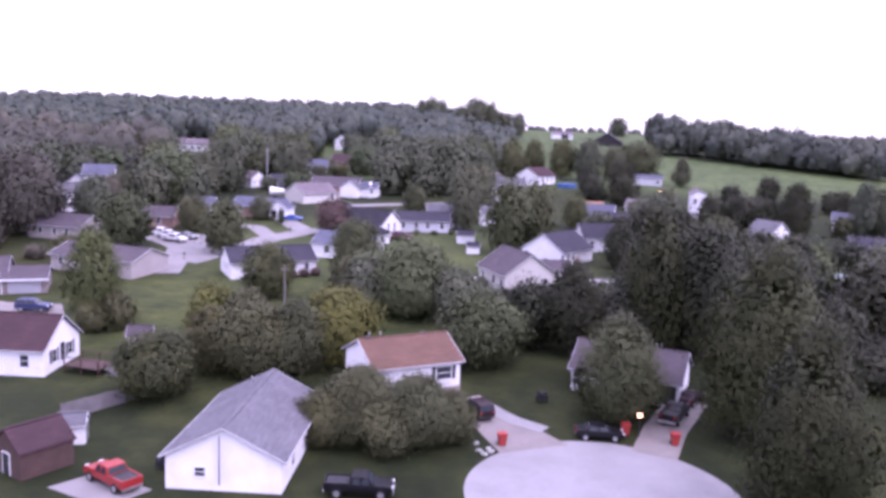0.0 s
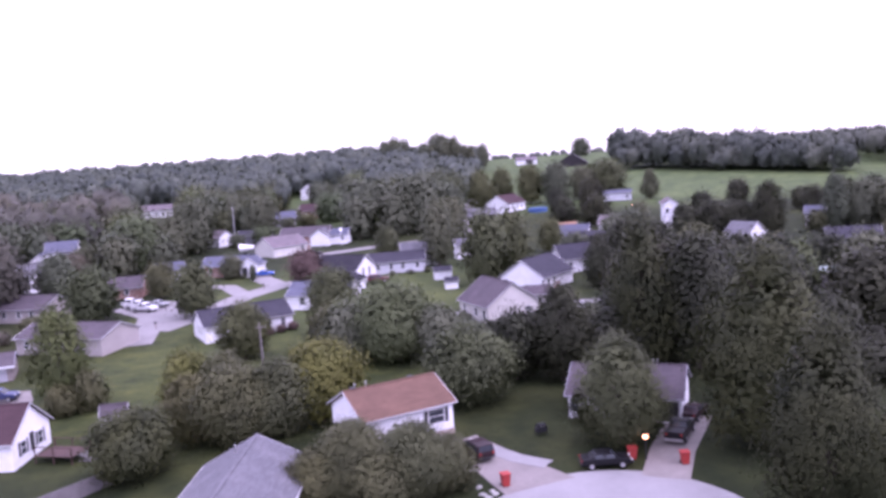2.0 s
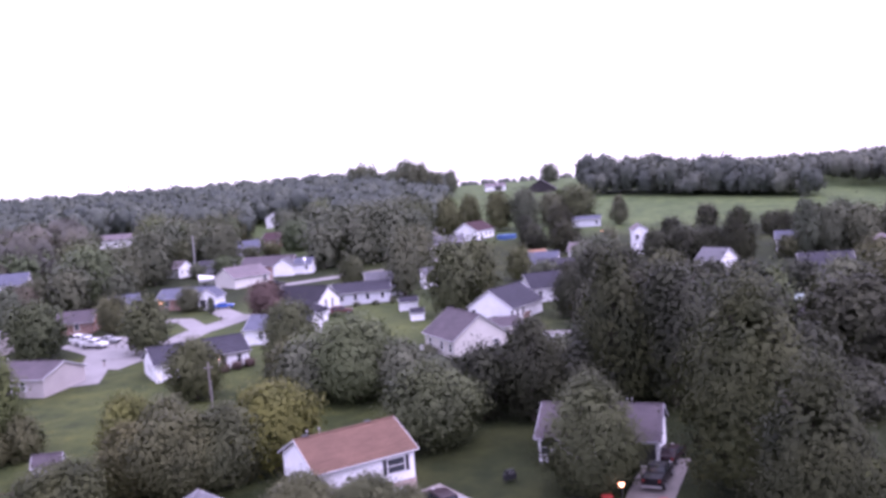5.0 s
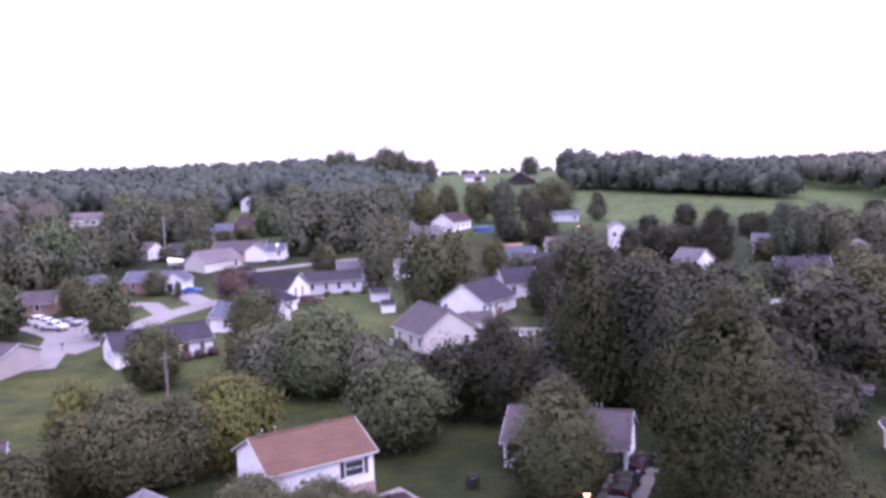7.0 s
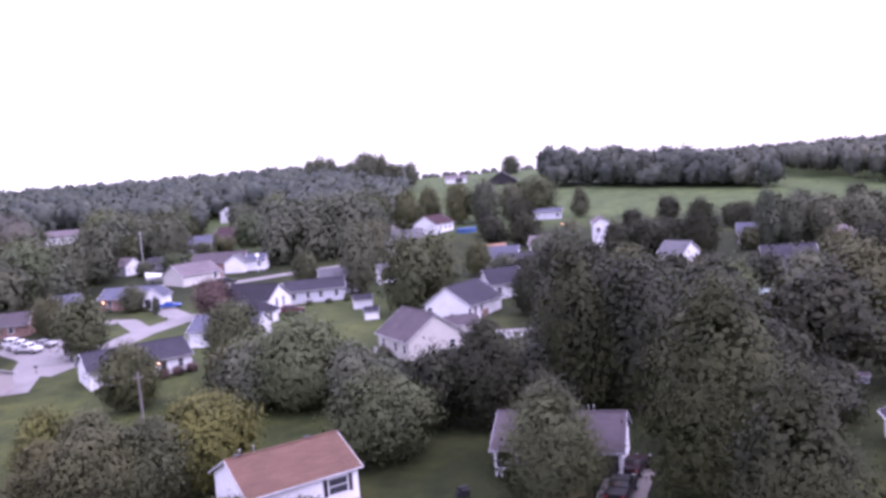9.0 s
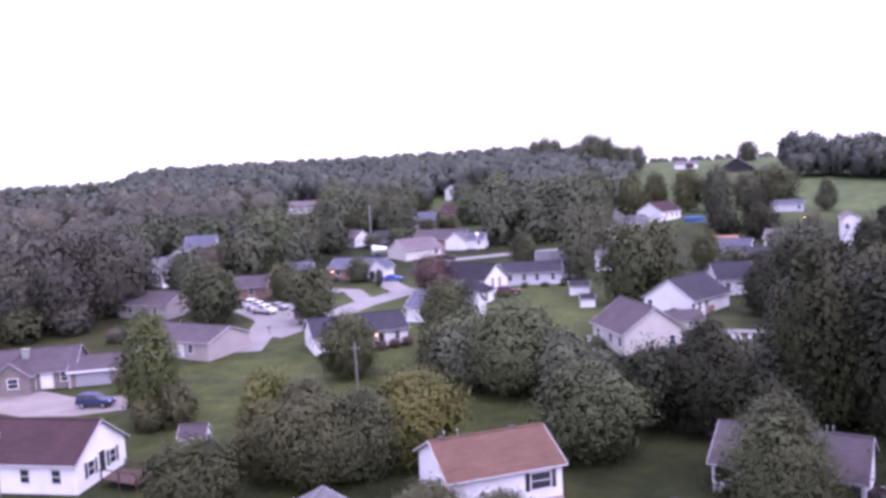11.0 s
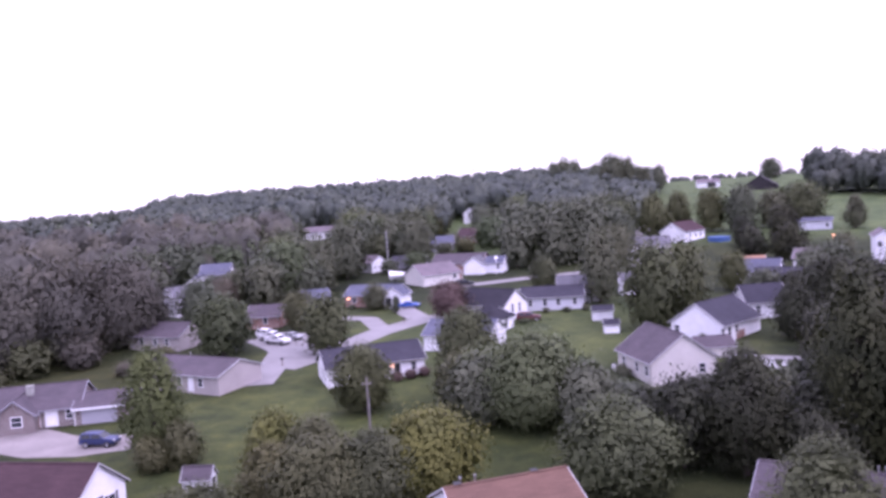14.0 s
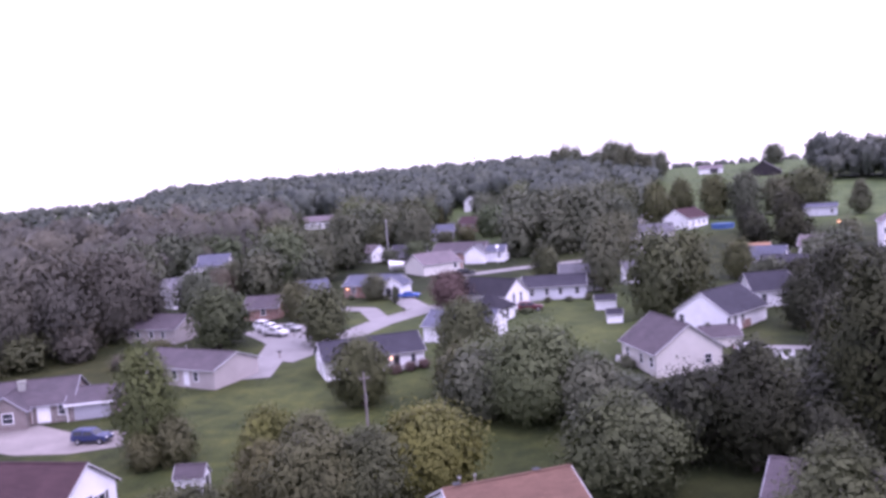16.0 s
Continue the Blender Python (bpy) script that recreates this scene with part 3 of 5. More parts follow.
# white gabled house with a dark roof
g = main_block(12.0, 7.2, 3.0, 2.7)
h = house(-38.8, 171.0, -27, [g], [WHITE], [BLACKROOF], "white house with steep white gables and a dark roof")
for u in (-1.1, 1.1):
    add_window(h, g, "R", u, 2.2, 0.6, 1.7)
add_window(h, g, "F", -4, 1.5)
add_door(h, g, "F", 4.0, mat=BRICK)

# small hipped house before it
g = main_block(6.6, 6.0, 2.5, 2.1, hip=True)
h = house(-36.6, 159.0, -20, [g], [WHITE], [BLACKROOF], "small white house with a dark hipped roof")
for u in (-1.8, 1.6):
    add_window(h, g, "F", u, 1.4, 0.8, 1.2)
add_window(h, g, "R", 0.4, 1.4, 0.8, 1.2)

# grey-blue house
g = main_block(12.5, 7.4, 2.6, 1.7)
w1 = main_block(8.5, 7.0, 3.6, 2.0, x=5.6, y=6.8)
h = house(-28.2, 180.5, 9, [g, w1], [PALESIDE, WHITE], [DARKSLATE, SLATE], "pale grey-sided house with a blue-grey roof")
h.children[0].data.materials[0] = WHITE
for u in (-4.5, -1.5, 1.2, 4.5):
    add_window(h, g, "F", u, 1.5, 0.8, 1.3)

# big mauve-roofed house and its neighbour
g = main_block(11.4, 9.5, 2.5, 2.6)
h = house(-66.8, 221.0, 50, [g], [CREAM], [PALEROOF], "cream house with a broad pale mauve roof")
add_window(h, g, "F", 4, 1.5)
add_door(h, g, "F", 6, mat=BRICK)
g = main_block(15.0, 9.0, 2.6, 2.4)
w1 = main_block(7.0, 5.8, 2.5, 2.0, x=6.2, y=-4.5, turn=90)
w2 = main_block(5.0, 5.0, 2.5, 1.6, x=11.4, y=-3.0)
h = house(-63.6, 240.0, -4, [g, w1, w2], [BRICK, WHITE, WHITE], [MAUVE, SLATE, BLUEROOF], "brick house with a mauve roof and white gables")
add_garage_door(h, w1, "L", 0.4, 2.5, 2.1)
add_window(h, w2, "F", 1, 1.5)

# brick house with a white portico
g = main_block(13.0, 8.0, 2.6, 1.9)
w1 = main_block(5.0, 4.6, 2.9, 1.6, x=6.8, y=-3.6, turn=90)
h = house(-71.0, 190.5, -5, [g, w1], [BRICK, WHITE], [BLUEROOF, BLUEROOF], "brick house with a blue-grey roof and white garage front")
for u in (-1.0, 1.0):
    add_garage_door(h, w1, "L", u, 1.3, 2.1, DARKTRIM)
add_window(h, g, "F", -4, 1.5)
part("porch_lamp", boxes((-5.6, -5.4, -4.2, -4.02, 1.7, 2.0)), PORCHGLOW, h, "lit warm porch lamp")

# cream house
g = main_block(11.2, 9.4, 2.9, 3.3)
h = house(-4.3, 128.6, 117, [g], [CREAM], [MAUVE], "cream-sided house with a mauve-grey gable roof")
add_window(h, g, "B", 4.2, 1.5)
add_window(h, g, "B", 1.0, 1.5)
add_window(h, g, "B", -3.5, 1.5)
roof_vent(h, g, 1.0, -1.3)
add_window(h, g, "L", 2.6, 1.5, 0.9, 1.2)

# white house with a dark roof and a cross wing
g = main_block(11.5, 9.4, 2.6, 3.1)
h = house(3.2, 152.2, 58, [g], [WHITE], [DARKSLATE], "white house with a dark blue-grey gable roof")
part("brick_base", boxes((-2.0, 0.6, -4.76, -4.7, -0.5, 1.1)), BRICK, h, "red brick base below the windows")
for u in (1.0, 3.0, 5.2):
    add_window(h, g, "F", u - 7, 1.5, 0.9, 1.2)
add_window(h, g, "L", -3.6, 1.5, 0.9, 1.1)

# its neighbour, set back
g = main_block(7.4, 6.2, 2.9, 2.6)
h = house(11.3, 167.0, 20, [g], [WHITE], [DARKSLATE], "white house with a dark blue-grey roof and a narrow gable")
for u in (-1.8, 1.8):
    add_window(h, g, "F", u, 1.5, 0.9, 1.2)


def simple_house(x, y, turn, L, Wd, eave, rise, wall, roof, label, windows=(), z=None, base=-0.9, hip=False):
    g = main_block(L, Wd, eave, rise, base=base, hip=hip)
    h = house(x, y, turn, [g], [wall], [roof], label, z, "houses of the far streets")
    for face, u, zz in windows:
        if abs(u) < (L if face in "FB" else Wd) / 2 - 0.5:
            add_window(h, g, face, u, zz, 0.9, 1.2)
    return h


W3 = (("F", -3, 1.5), ("F", 0.5, 1.5), ("F", 3.5, 1.5))
simple_house(-99.5, 149.5, -10, 13, 8, 2.6, 2.1, TAN, MAUVE, "tan house with a mauve-grey roof among trees", W3)
simple_house(-119.0, 185.0, 60, 9, 8, 4.5, 2.2, WHITE, SLATE, "white house with a grey roof among trees", W3)
simple_house(-127.0, 213.0, 20, 8, 8, 6.0, 2.6, WHITE, BLUEROOF, "tall white two-storey house among trees", W3)
simple_house(-133.5, 213.0, 110, 7, 7, 3.0, 2.6, WHITE, BLUEROOF, "white house wing with a blue-grey roof among trees", W3)
simple_house(-87.2, 167.5, 10, 7.2, 7.0, 2.4, 2.0, BRICK, MAUVE, "brick house with a mauve roof beside parked trucks", W3)
simple_house(-86.0, 188.0, 40, 6.5, 5.5, 2.4, 1.8, WHITE, BLUEROOF, "white house with a blue-grey roof", W3)
simple_house(-94.0, 247.0, -30, 7, 6, 2.8, 2.0, WHITE, PALEROOF, "white house with a pale roof and gable", W3)
simple_house(-83.5, 252.0, 5, 10, 7, 2.2, 1.4, GREYSIDE, DARKSLATE, "low grey house behind the covered boat", W3)
simple_house(-158.0, 350.0, 10, 15, 9, 3.2, 2.2, WHITE, PALEROOF, "white house with a pale roof in the woods", W3)
simple_house(-84.5, 290.0, 20, 8.5, 7, 2.8, 2.2, GREYSIDE, BLUEROOF, "pale grey house with a blue-grey roof up the hill", W3)
simple_house(-77.0, 310.0, -10, 11, 8, 2.8, 2.4, BRICK, BROWNROOF, "brick house with a brown roof up the hill", W3)
simple_house(-96.0, 385.0, 80, 9, 7, 4.5, 2.4, WHITE, SLATE, "white gabled house high on the hill", W3)
simple_house(-80.0, 392.0, 80, 8, 6, 5.0, 2.2, WHITE, SLATE, "narrow white gabled house high on the hill", W3)
simple_house(-2.4, 288.0, 60, 12, 9, 3.0, 2.8, WHITE, BROWNROOF, "white house with a brown roof", W3)
simple_house(-13.6, 194.0, 20, 3.6, 3.2, 3.4, 1.3, WHITE, SLATE, "small white outbuilding half hidden by a tree", ())
simple_house(-12.0, 262.0, 10, 12, 8, 2.6, 2.0, CREAM, SLATE, "cream house with a grey roof", W3)
simple_house(-20.0, 250.0, 80, 9, 7, 2.6, 2.2, WHITE, SLATE, "white house with a grey roof beside the street", W3)
simple_house(38.8, 300.0, -8, 10, 6, 2.6, 0.9, PALESIDE, BLUEROOF, "low pale grey outbuilding with a blue-grey roof", (("F", 3.5, 1.2),))
simple_house(43.5, 227.5, 85, 9, 3.8, 6.5, 1.2, WHITE, PALEROOF, "tall white gable end between trees", (("L", -1.0, 4.5), ("L", 1.0, 2.0)))
simple_house(51.0, 180.0, -55, 6.5, 5.5, 4.0, 2.2, WHITE, SLATE, "white gabled house with a blue-grey roof", W3)
simple_house(77.4, 211.0, -20, 4.6, 4.2, 3.2, 1.8, WHITE, BLUEROOF, "white house with a blue-grey roof by the pasture", W3)
simple_house(69.5, 168.0, -15, 10, 8, 2.9, 2.4, GREYSIDE, DARKSLATE, "grey house with a dark slate roof among trees", W3)
simple_house(91.5, 190.0, -25, 6.2, 5.6, 3.6, 1.8, WHITE, PALEROOF, "pale house with a hipped pale roof", W3, hip=True)
simple_house(14.2, 205.0, -15, 9, 7, 2.6, 2.4, WHITE, BLUEROOF, "white gabled house with a blue-grey roof", W3)
simple_house(12.0, 214.0, 5, 8, 6, 3.4, 1.0, TAN, ORANGEROOF, "outbuilding with a rusty orange roof", ())
simple_house(18.0, 195.0, -15, 10, 8, 2.6, 1.8, TAN, DARKSLATE, "tan house with a dark slate roof among trees", W3)
simple_house(27.0, 222.0, -20, 6.5, 6, 2.6, 2.0, WHITE, PALEROOF, "white house with a pale roof among trees", W3)
simple_house(43.8, 72.0, 75, 14, 9, 2.8, 2.4, WHITE, DARKSLATE, "white house with a dark blue-grey roof behind the tall trees", (("F", -3, 1.5),))


def shed(x, y, turn, L, Wd, eave, rise, wall, roof, label, door_face="R", trim=None, trim_word="white"):
    root = new("garden_shed")
    tagged(root, label, "shed", "garden sheds")
    root.matrix_world = pose(x, y, ground(x, y), 0, 0, turn)
    s = main_block(L, Wd, eave, rise, over=0.15, base=-0.3)
    block(root, s, wall, roof, trim, trim_word)
    add_door(root, s, door_face, 0.0, 1.0, min(1.8, eave - 0.1), mat=DARKTRIM)
    return root


shed(-16.6, 166.5, 8, 3.8, 3.0, 1.7, 0.8, WHITE, DARKSLATE, "white garden shed with a grey roof", "L")
shed(-14.0, 155.0, 8, 2.6, 2.2, 1.4, 0.7, WHITE, DARKSLATE, "small white garden shed with a grey roof", "L")
shed(-49.3, 82.0, 14, 2.9, 2.0, 1.7, 1.0, WHITE, MAUVE, "small barn-shaped white shed with a mauve roof", "R")
shed(52.5, 138.0, -18, 8.0, 4.5, 2.6, 0.5, GREYWOOD, GREENMETAL, "shed with a pale green metal roof", "L")
shed(47.5, 96.5, -15, 1.5, 1.2, 0.8, 0.2, GREYSIDE, PALEROOF, "small white shed behind tall trees", "L")
shed(-42.0, 48.6, 62, 4.6, 4.2, 2.3, 1.5, REDWOOD, BROWNROOF, "dark red-brown wooden shed with a mauve-brown roof", "L", BROWNROOF, "brown")
shed(-41.8, 54.2, 20, 2.2, 1.8, 1.8, 0.8, WHITE, SLATE, "little white playhouse shed with a grey roof", "R")
shed(2.2, 139.6, 15, 5.6, 5.2, 1.25, 1.2, CREAM, MAUVE, "low cream outbuilding with a mauve-grey roof", "L")

# farm buildings on the hill
root = tagged(new("barn"), "black tobacco barn with a broad low roof on the pasture", "barn")
root.matrix_world = pose(37.0, 475.0, ground(37, 475), 0, 0, 80)
s = main_block(12.0, 16.5, 1.7, 5.2, over=0.5)
block(root, s, BARNWOOD, BARNWOOD, BARNWOOD, "black")
root = tagged(new("farm_shed"), "white open-fronted farm shed on the pasture", "shed")
root.matrix_world = pose(11.5, 515.0, ground(11.5, 515), 0, 0, 5)
s = main_block(12.5, 8.0, 2.6, 2.0, over=0.3)
block(root, s, WHITE, PALEROOF)
add_garage_door(root, s, "F", 1.5, 4.5, 2.8, DARKTRIM)

# ---- paving ----
bm = bmesh.new()
ring = [(5.4 + 11.5 * math.cos(a), 52.2 + 11.5 * math.sin(a)) for a in [2 * math.pi * i / 64 for i in range(64)]]
top = [bm.verts.new((x, y, ground(x, y) + 0.05)) for x, y in ring]
low = [bm.verts.new((x, y, ground(x, y) - 0.3)) for x, y in ring]
bm.faces.new(top)
for i in range(64):
    bm.faces.new((top[i], low[i], low[(i + 1) % 64], top[(i + 1) % 64]))
bmesh.ops.recalc_face_normals(bm, faces=bm.faces)
tagged(part("road", bm, PALECONCRETE, None), "round pale concrete turning circle", "road", kind="structure")
paving("road", [(6.2, 48), (5, -60), (4, -300)], 8.0, CONCRETE, "pale concrete street leading off", "road", 0.045)
paved_patch("driveway", [(-3.0, 58.5), (3.0, 62.2), (-2.0, 68.0), (-6.5, 74.0), (-9.5, 71.5), (-6.5, 65.5), (-4.8, 62.0)], GRAVEL, "pale gravel driveway to the red-roofed house", "driveway")
paving("driveway", [(10.6, 61.5), (12.5, 68), (15.0, 74), (16.2, 77)], 4.2, GRAVEL, "gravel driveway to the mauve-roofed house", "driveway", 0.06)
paving("path", [(0.6, 65.6), (-2.4, 67.4), (-5.1, 70.2)], 1.9, PALECONCRETE, "pale concrete path", "path", 0.09)
paving("path", [(-6.2, 64.6), (-9.4, 66.4)], 0.9, PALECONCRETE, "short pale concrete edging", "path", 0.095)
paved_patch("driveway", [(-38.6, 45.0), (-36.2, 48.4), (-30.5, 46.2), (-32.5, 42.6)], CONCRETE, "pale concrete pad beside the brown shed", "driveway")
paved_patch("driveway", [(-66.5, 93.8), (-72.0, 90.8), (-79.0, 89.8), (-88.5, 92.0), (-92.0, 97.0), (-85.0, 100.5), (-78.0, 98.0), (-70.0, 99.0)], GRAVEL, "pale concrete forecourt", "driveway")
paving("driveway", [(-65.0, 122.0), (-67.5, 131.0), (-71.5, 143.0)], 5.0, CONCRETE, "pale concrete driveway", "driveway", 0.06)
paved_patch("driveway", [(-64.0, 139.0), (-70.0, 138.0), (-76.0, 145.0), (-84.0, 152.0), (-80.0, 160.0), (-69.0, 157.0)], CONCRETE, "pale concrete turning place with parked trucks", "driveway", 0.07)
paving("road", [(-66.0, 132.0), (-61.5, 145.0), (-58.5, 158.0), (-53.0, 170.5), (-44.0, 175.0)], 6.2, CONCRETE, "pale concrete street", "road", 0.05)
paving("road", [(-75.0, 174.0), (-66.0, 172.0), (-58.5, 160.0)], 4.0, CONCRETE, "pale concrete side drive", "road", 0.06)
paving("driveway", [(-55.0, 172.0), (-61.0, 181.0), (-63.5, 187.5)], 5.0, CONCRETE, "pale driveway with a blue car", "driveway", 0.055)
paving("road", [(-60.0, 211.0), (-51.0, 216.0), (-41.0, 222.0), (-28.0, 228.0)], 4.5, CONCRETE, "pale concrete street", "road", 0.05)
paving("road", [(-15.0, 236.0), (-18.5, 262.0), (-20.5, 290.0), (-14.0, 335.0)], 6.0, CONCRETE, "pale concrete street up the hill", "road", 0.05)
paving("path", [(5.5, 137.0), (16.0, 135.5)], 2.0, CONCRETE, "pale concrete garden path", "path", 0.06)

# ---- trees ----


def unit(v):
    return v / (np.linalg.norm(v, axis=1)[:, None] + 1e-9)


def spray_mesh(name, p, n, soft, w, squash, r):
    """Leaf sprays as small quads at p that face about along n, shaded along soft."""
    side = unit(np.cross(n, r.randn(len(p), 3)))
    along = unit(np.cross(n, side))
    sw, aw = side * squash * w, along * squash * w * 0.7
    quad = np.stack([p - sw, p - aw, p + sw, p + aw], 1)
    turned = (np.cross(side, along) * soft).sum(1) < 0
    quad[turned] = quad[turned][:, ::-1]
    me = bpy.data.meshes.new(name)
    me.from_pydata(quad.reshape(-1, 3).tolist(), [], np.arange(len(p) * 4).reshape(-1, 4).tolist())
    me.polygons.foreach_set("use_smooth", np.ones(len(p), dtype=bool))
    me.normals_split_custom_set_from_vertices(np.repeat(unit(soft), 4, 0).tolist())
    return me


def crown_mesh(name, seed, shape, boughs, clumps, per, leaf):
    """A crown one wide and one tall: boughs that bulge, each hung with clumps of leaves, with gaps between them."""
    r = np.random.RandomState(seed)

    def profile(u):
        if shape == "cone":
            return (0.25 + 0.75 * min(1, u / 0.18)) * (1 - max(0, u - 0.18) / 0.82) ** 0.6 + 0.03
        if shape == "column":
            return (0.55 + 0.45 * min(1, u / 0.3)) * (1 - max(0.0, (u - 0.55) / 0.45) ** 2.2 * 0.72)
        if shape == "oval":
            return 0.72 + 0.28 * math.sin(min(1.0, u / 0.28) * 1.5708) if u < 0.28 else max(0.1, (1 - ((u - 0.28) / 0.74) ** 2.0) ** 0.66)
        return max(0.12, math.sqrt(max(0.0, 1 - ((u - 0.42) / 0.6) ** 2)))

    # tall crowns keep boughs and leaves in shape
    squash = np.array([1.0, 1.0, {"oval": 0.62, "column": 0.55, "cone": 0.68}.get(shape, 0.95)])
    f = r.rand(4) * 6.2832

    def lump(a, u):
        # each side of the crown bulges and falls back on its own
        return 0.94 + 0.13 * np.sin(2 * a + f[0] + 4 * u) + 0.12 * np.sin(3 * a + f[1] - 7 * u) + 0.07 * np.sin(5 * a + f[2] + 9 * u)

    mids, sizes = [], []
    for k in range(boughs):
        u = 0.02 + 0.96 * (k + r.rand()) / boughs
        a = k * 2.399963 + 0.5 * r.randn()
        wide = 0.49 * profile(u) * lump(a, u)
        size = (0.65 + 0.65 * r.rand()) * (0.55 + 0.45 * profile(u)) * 2.5 / boughs ** 0.5
        q = max(0.0, wide - size * 0.85) * (0.82 + 0.27 * r.rand())
        top = 1 - 0.16 * (0.5 + 0.5 * math.sin(2 * a + f[3])) * u
        mids.append((q * math.cos(a), q * math.sin(a), size * squash[2] * 0.5 + u * top * (1 - 1.35 * size * squash[2])))
        sizes.append(size)
    mids, sizes = np.array(mids), np.array(sizes)
    out = unit((mids - np.array([0, 0, 0.3])) * np.array([1.0, 1.0, 0.8]))
    # clumps on the outer, upper side of each bough
    which = np.repeat(np.arange(boughs), clumps)
    d = unit(unit(r.randn(len(which), 3)) + 0.75 * out[which] + np.array([0, 0, 0.3]))
    cm = mids[which] + d * squash * (sizes[which] * (0.62 + 0.38 * r.rand(len(which))))[:, None]
    cs = sizes[which] * (0.35 + 0.35 * r.rand(len(which)))
    lw = np.repeat(np.arange(len(which)), per)
    e = unit(r.randn(len(lw), 3) + 0.6 * d[lw])
    p = cm[lw] + e * squash * (cs[lw] * (0.2 + 1.0 * r.rand(len(lw))))[:, None]
    soft = 0.12 * d[lw] + 0.8 * out[which][lw] + 0.06 * e + 0.1 * r.randn(len(lw), 3)
    n = soft + 0.4 * r.randn(len(lw), 3)
    w = leaf * (0.6 + 0.8 * r.rand(len(lw), 1))
    # inner sprays close each bough, and the crown behind the boughs
    hw = np.repeat(np.arange(boughs), 10)
    hd = unit(unit(r.randn(len(hw), 3)) + 0.6 * out[hw])
    hp = mids[hw] + hd * squash * (sizes[hw] * (0.35 + 0.3 * r.rand(len(hw))))[:, None]
    hs = 0.15 * hd + 0.85 * out[hw]
    hq = (sizes[hw] * (0.13 + 0.1 * r.rand(len(hw))))[:, None]
    fill_n = 60 + boughs * 14
    uu, aa = 0.04 + 0.88 * r.rand(fill_n), r.rand(fill_n) * 6.2832
    rad = 0.5 * np.array([profile(x) for x in uu]) * lump(aa, uu) * (0.3 + 0.58 * r.rand(fill_n) ** 0.4)
    q = np.stack([rad * np.cos(aa), rad * np.sin(aa), uu * 0.95], 1)
    qn = unit((q - np.array([0, 0, 0.3])) * np.array([1, 1, 0.6]) + 0.05 * r.randn(fill_n, 3))
    qw = 0.36 / boughs ** 0.5 * (0.6 + 0.6 * r.rand(fill_n, 1))
    return spray_mesh(name, np.concatenate([p, hp, q]), np.concatenate([n, hd + 0.2 * r.randn(len(hw), 3), qn + 0.4 * r.randn(fill_n, 3)]),
                      np.concatenate([soft, hs, qn]), np.concatenate([w, hq, qw]), squash, r)


def trunk_mesh(seed):
    """A tapered, slightly bent trunk with limbs, one tall."""
    r = random.Random(seed)
    bm = bmesh.new()
    p = Vector((0, 0, -0.03))
    rad = 0.028
    for i in range(5):
        q = p + Vector((r.uniform(-0.012, 0.012), r.uniform(-0.012, 0.012), 0.16))
        tube(bm, p, q, rad, rad * 0.8, 6)
        p, rad = q, rad * 0.8
        if i:
            for k in range(3):
                a = r.uniform(0, 6.28)
                e = q + Vector((0.16 * math.cos(a), 0.16 * math.sin(a), r.uniform(0.08, 0.16)))
                tube(bm, q, e, rad * 0.55, rad * 0.18, 4)
    me = bpy.data.meshes.new("trunk")
    bm.to_mesh(me)
    bm.free()
    me.materials.append(BARK)
    return me


TRUNKS = [trunk_mesh(i) for i in range(3)]
CROWNS = {}


def crown_for(shape, mat, fine, variant):
    key = (shape, mat.name, fine, variant)
    if key not in CROWNS:
        boughs, clumps, per, leaf = {3: (140, 13, 16, 0.0095), 2: (100, 9, 9, 0.0145), 1: (56, 6, 6, 0.0215), 0: (26, 5, 6, 0.03)}[fine]
        CROWNS[key] = crown_mesh("crown", hash_of(shape, fine, variant), shape, boughs, clumps, per, leaf)
        CROWNS[key].materials.append(mat)
    return CROWNS[key]


def hash_of(shape, fine, variant):
    return 11 + len(shape) * 7 + fine * 131 + variant * 17


WORDS = {LEAF_BROWN.name: "brownish-green", LEAF_WOODS.name: "grey-green", LEAF_MID.name: "green", LEAF_DARK.name: "dark green", LEAF_BARKY.name: "dull olive-green", LEAF_DEEP.name: "deep green", LEAF_RUSSET.name: "russet-olive", LEAF_FRESH.name: "fresh green", LEAF_OLIVE.name: "olive-brown", LEAF_YELLOW.name: "yellow-green", LEAF_LIME.name: "pale green", LEAF_GREY.name: "grey-green", LEAF_RED.name: "reddish-brown"}
SHAPES = {"round": "round-crowned", "cone": "cone-shaped", "column": "tall narrow", "oval": "oval-crowned"}


def tree(x, y, height, radius, mat=LEAF_MID, shape="round", fine=1, skirt=0.12, where="", group="trees of the gardens"):
    root = tagged(new("tree"), f"{SHAPES[shape]} {WORDS[mat.name]} tree {where or 'standing between the gardens'}", "tree", group)
    root.matrix_world = pose(x, y, ground(x, y), 0, 0, rng.uniform(0, 360))
    v = rng.randrange(3)
    shared("trunk", TRUNKS[v], root, Matrix.Diagonal((height, height, height * 0.9, 1)))
    z0 = height * skirt
    shared("crown", crown_for(shape, mat, fine, v), root, pose(0, 0, z0) @ Matrix.Diagonal((radius * 2, radius * 2, height - z0, 1)))
    return root


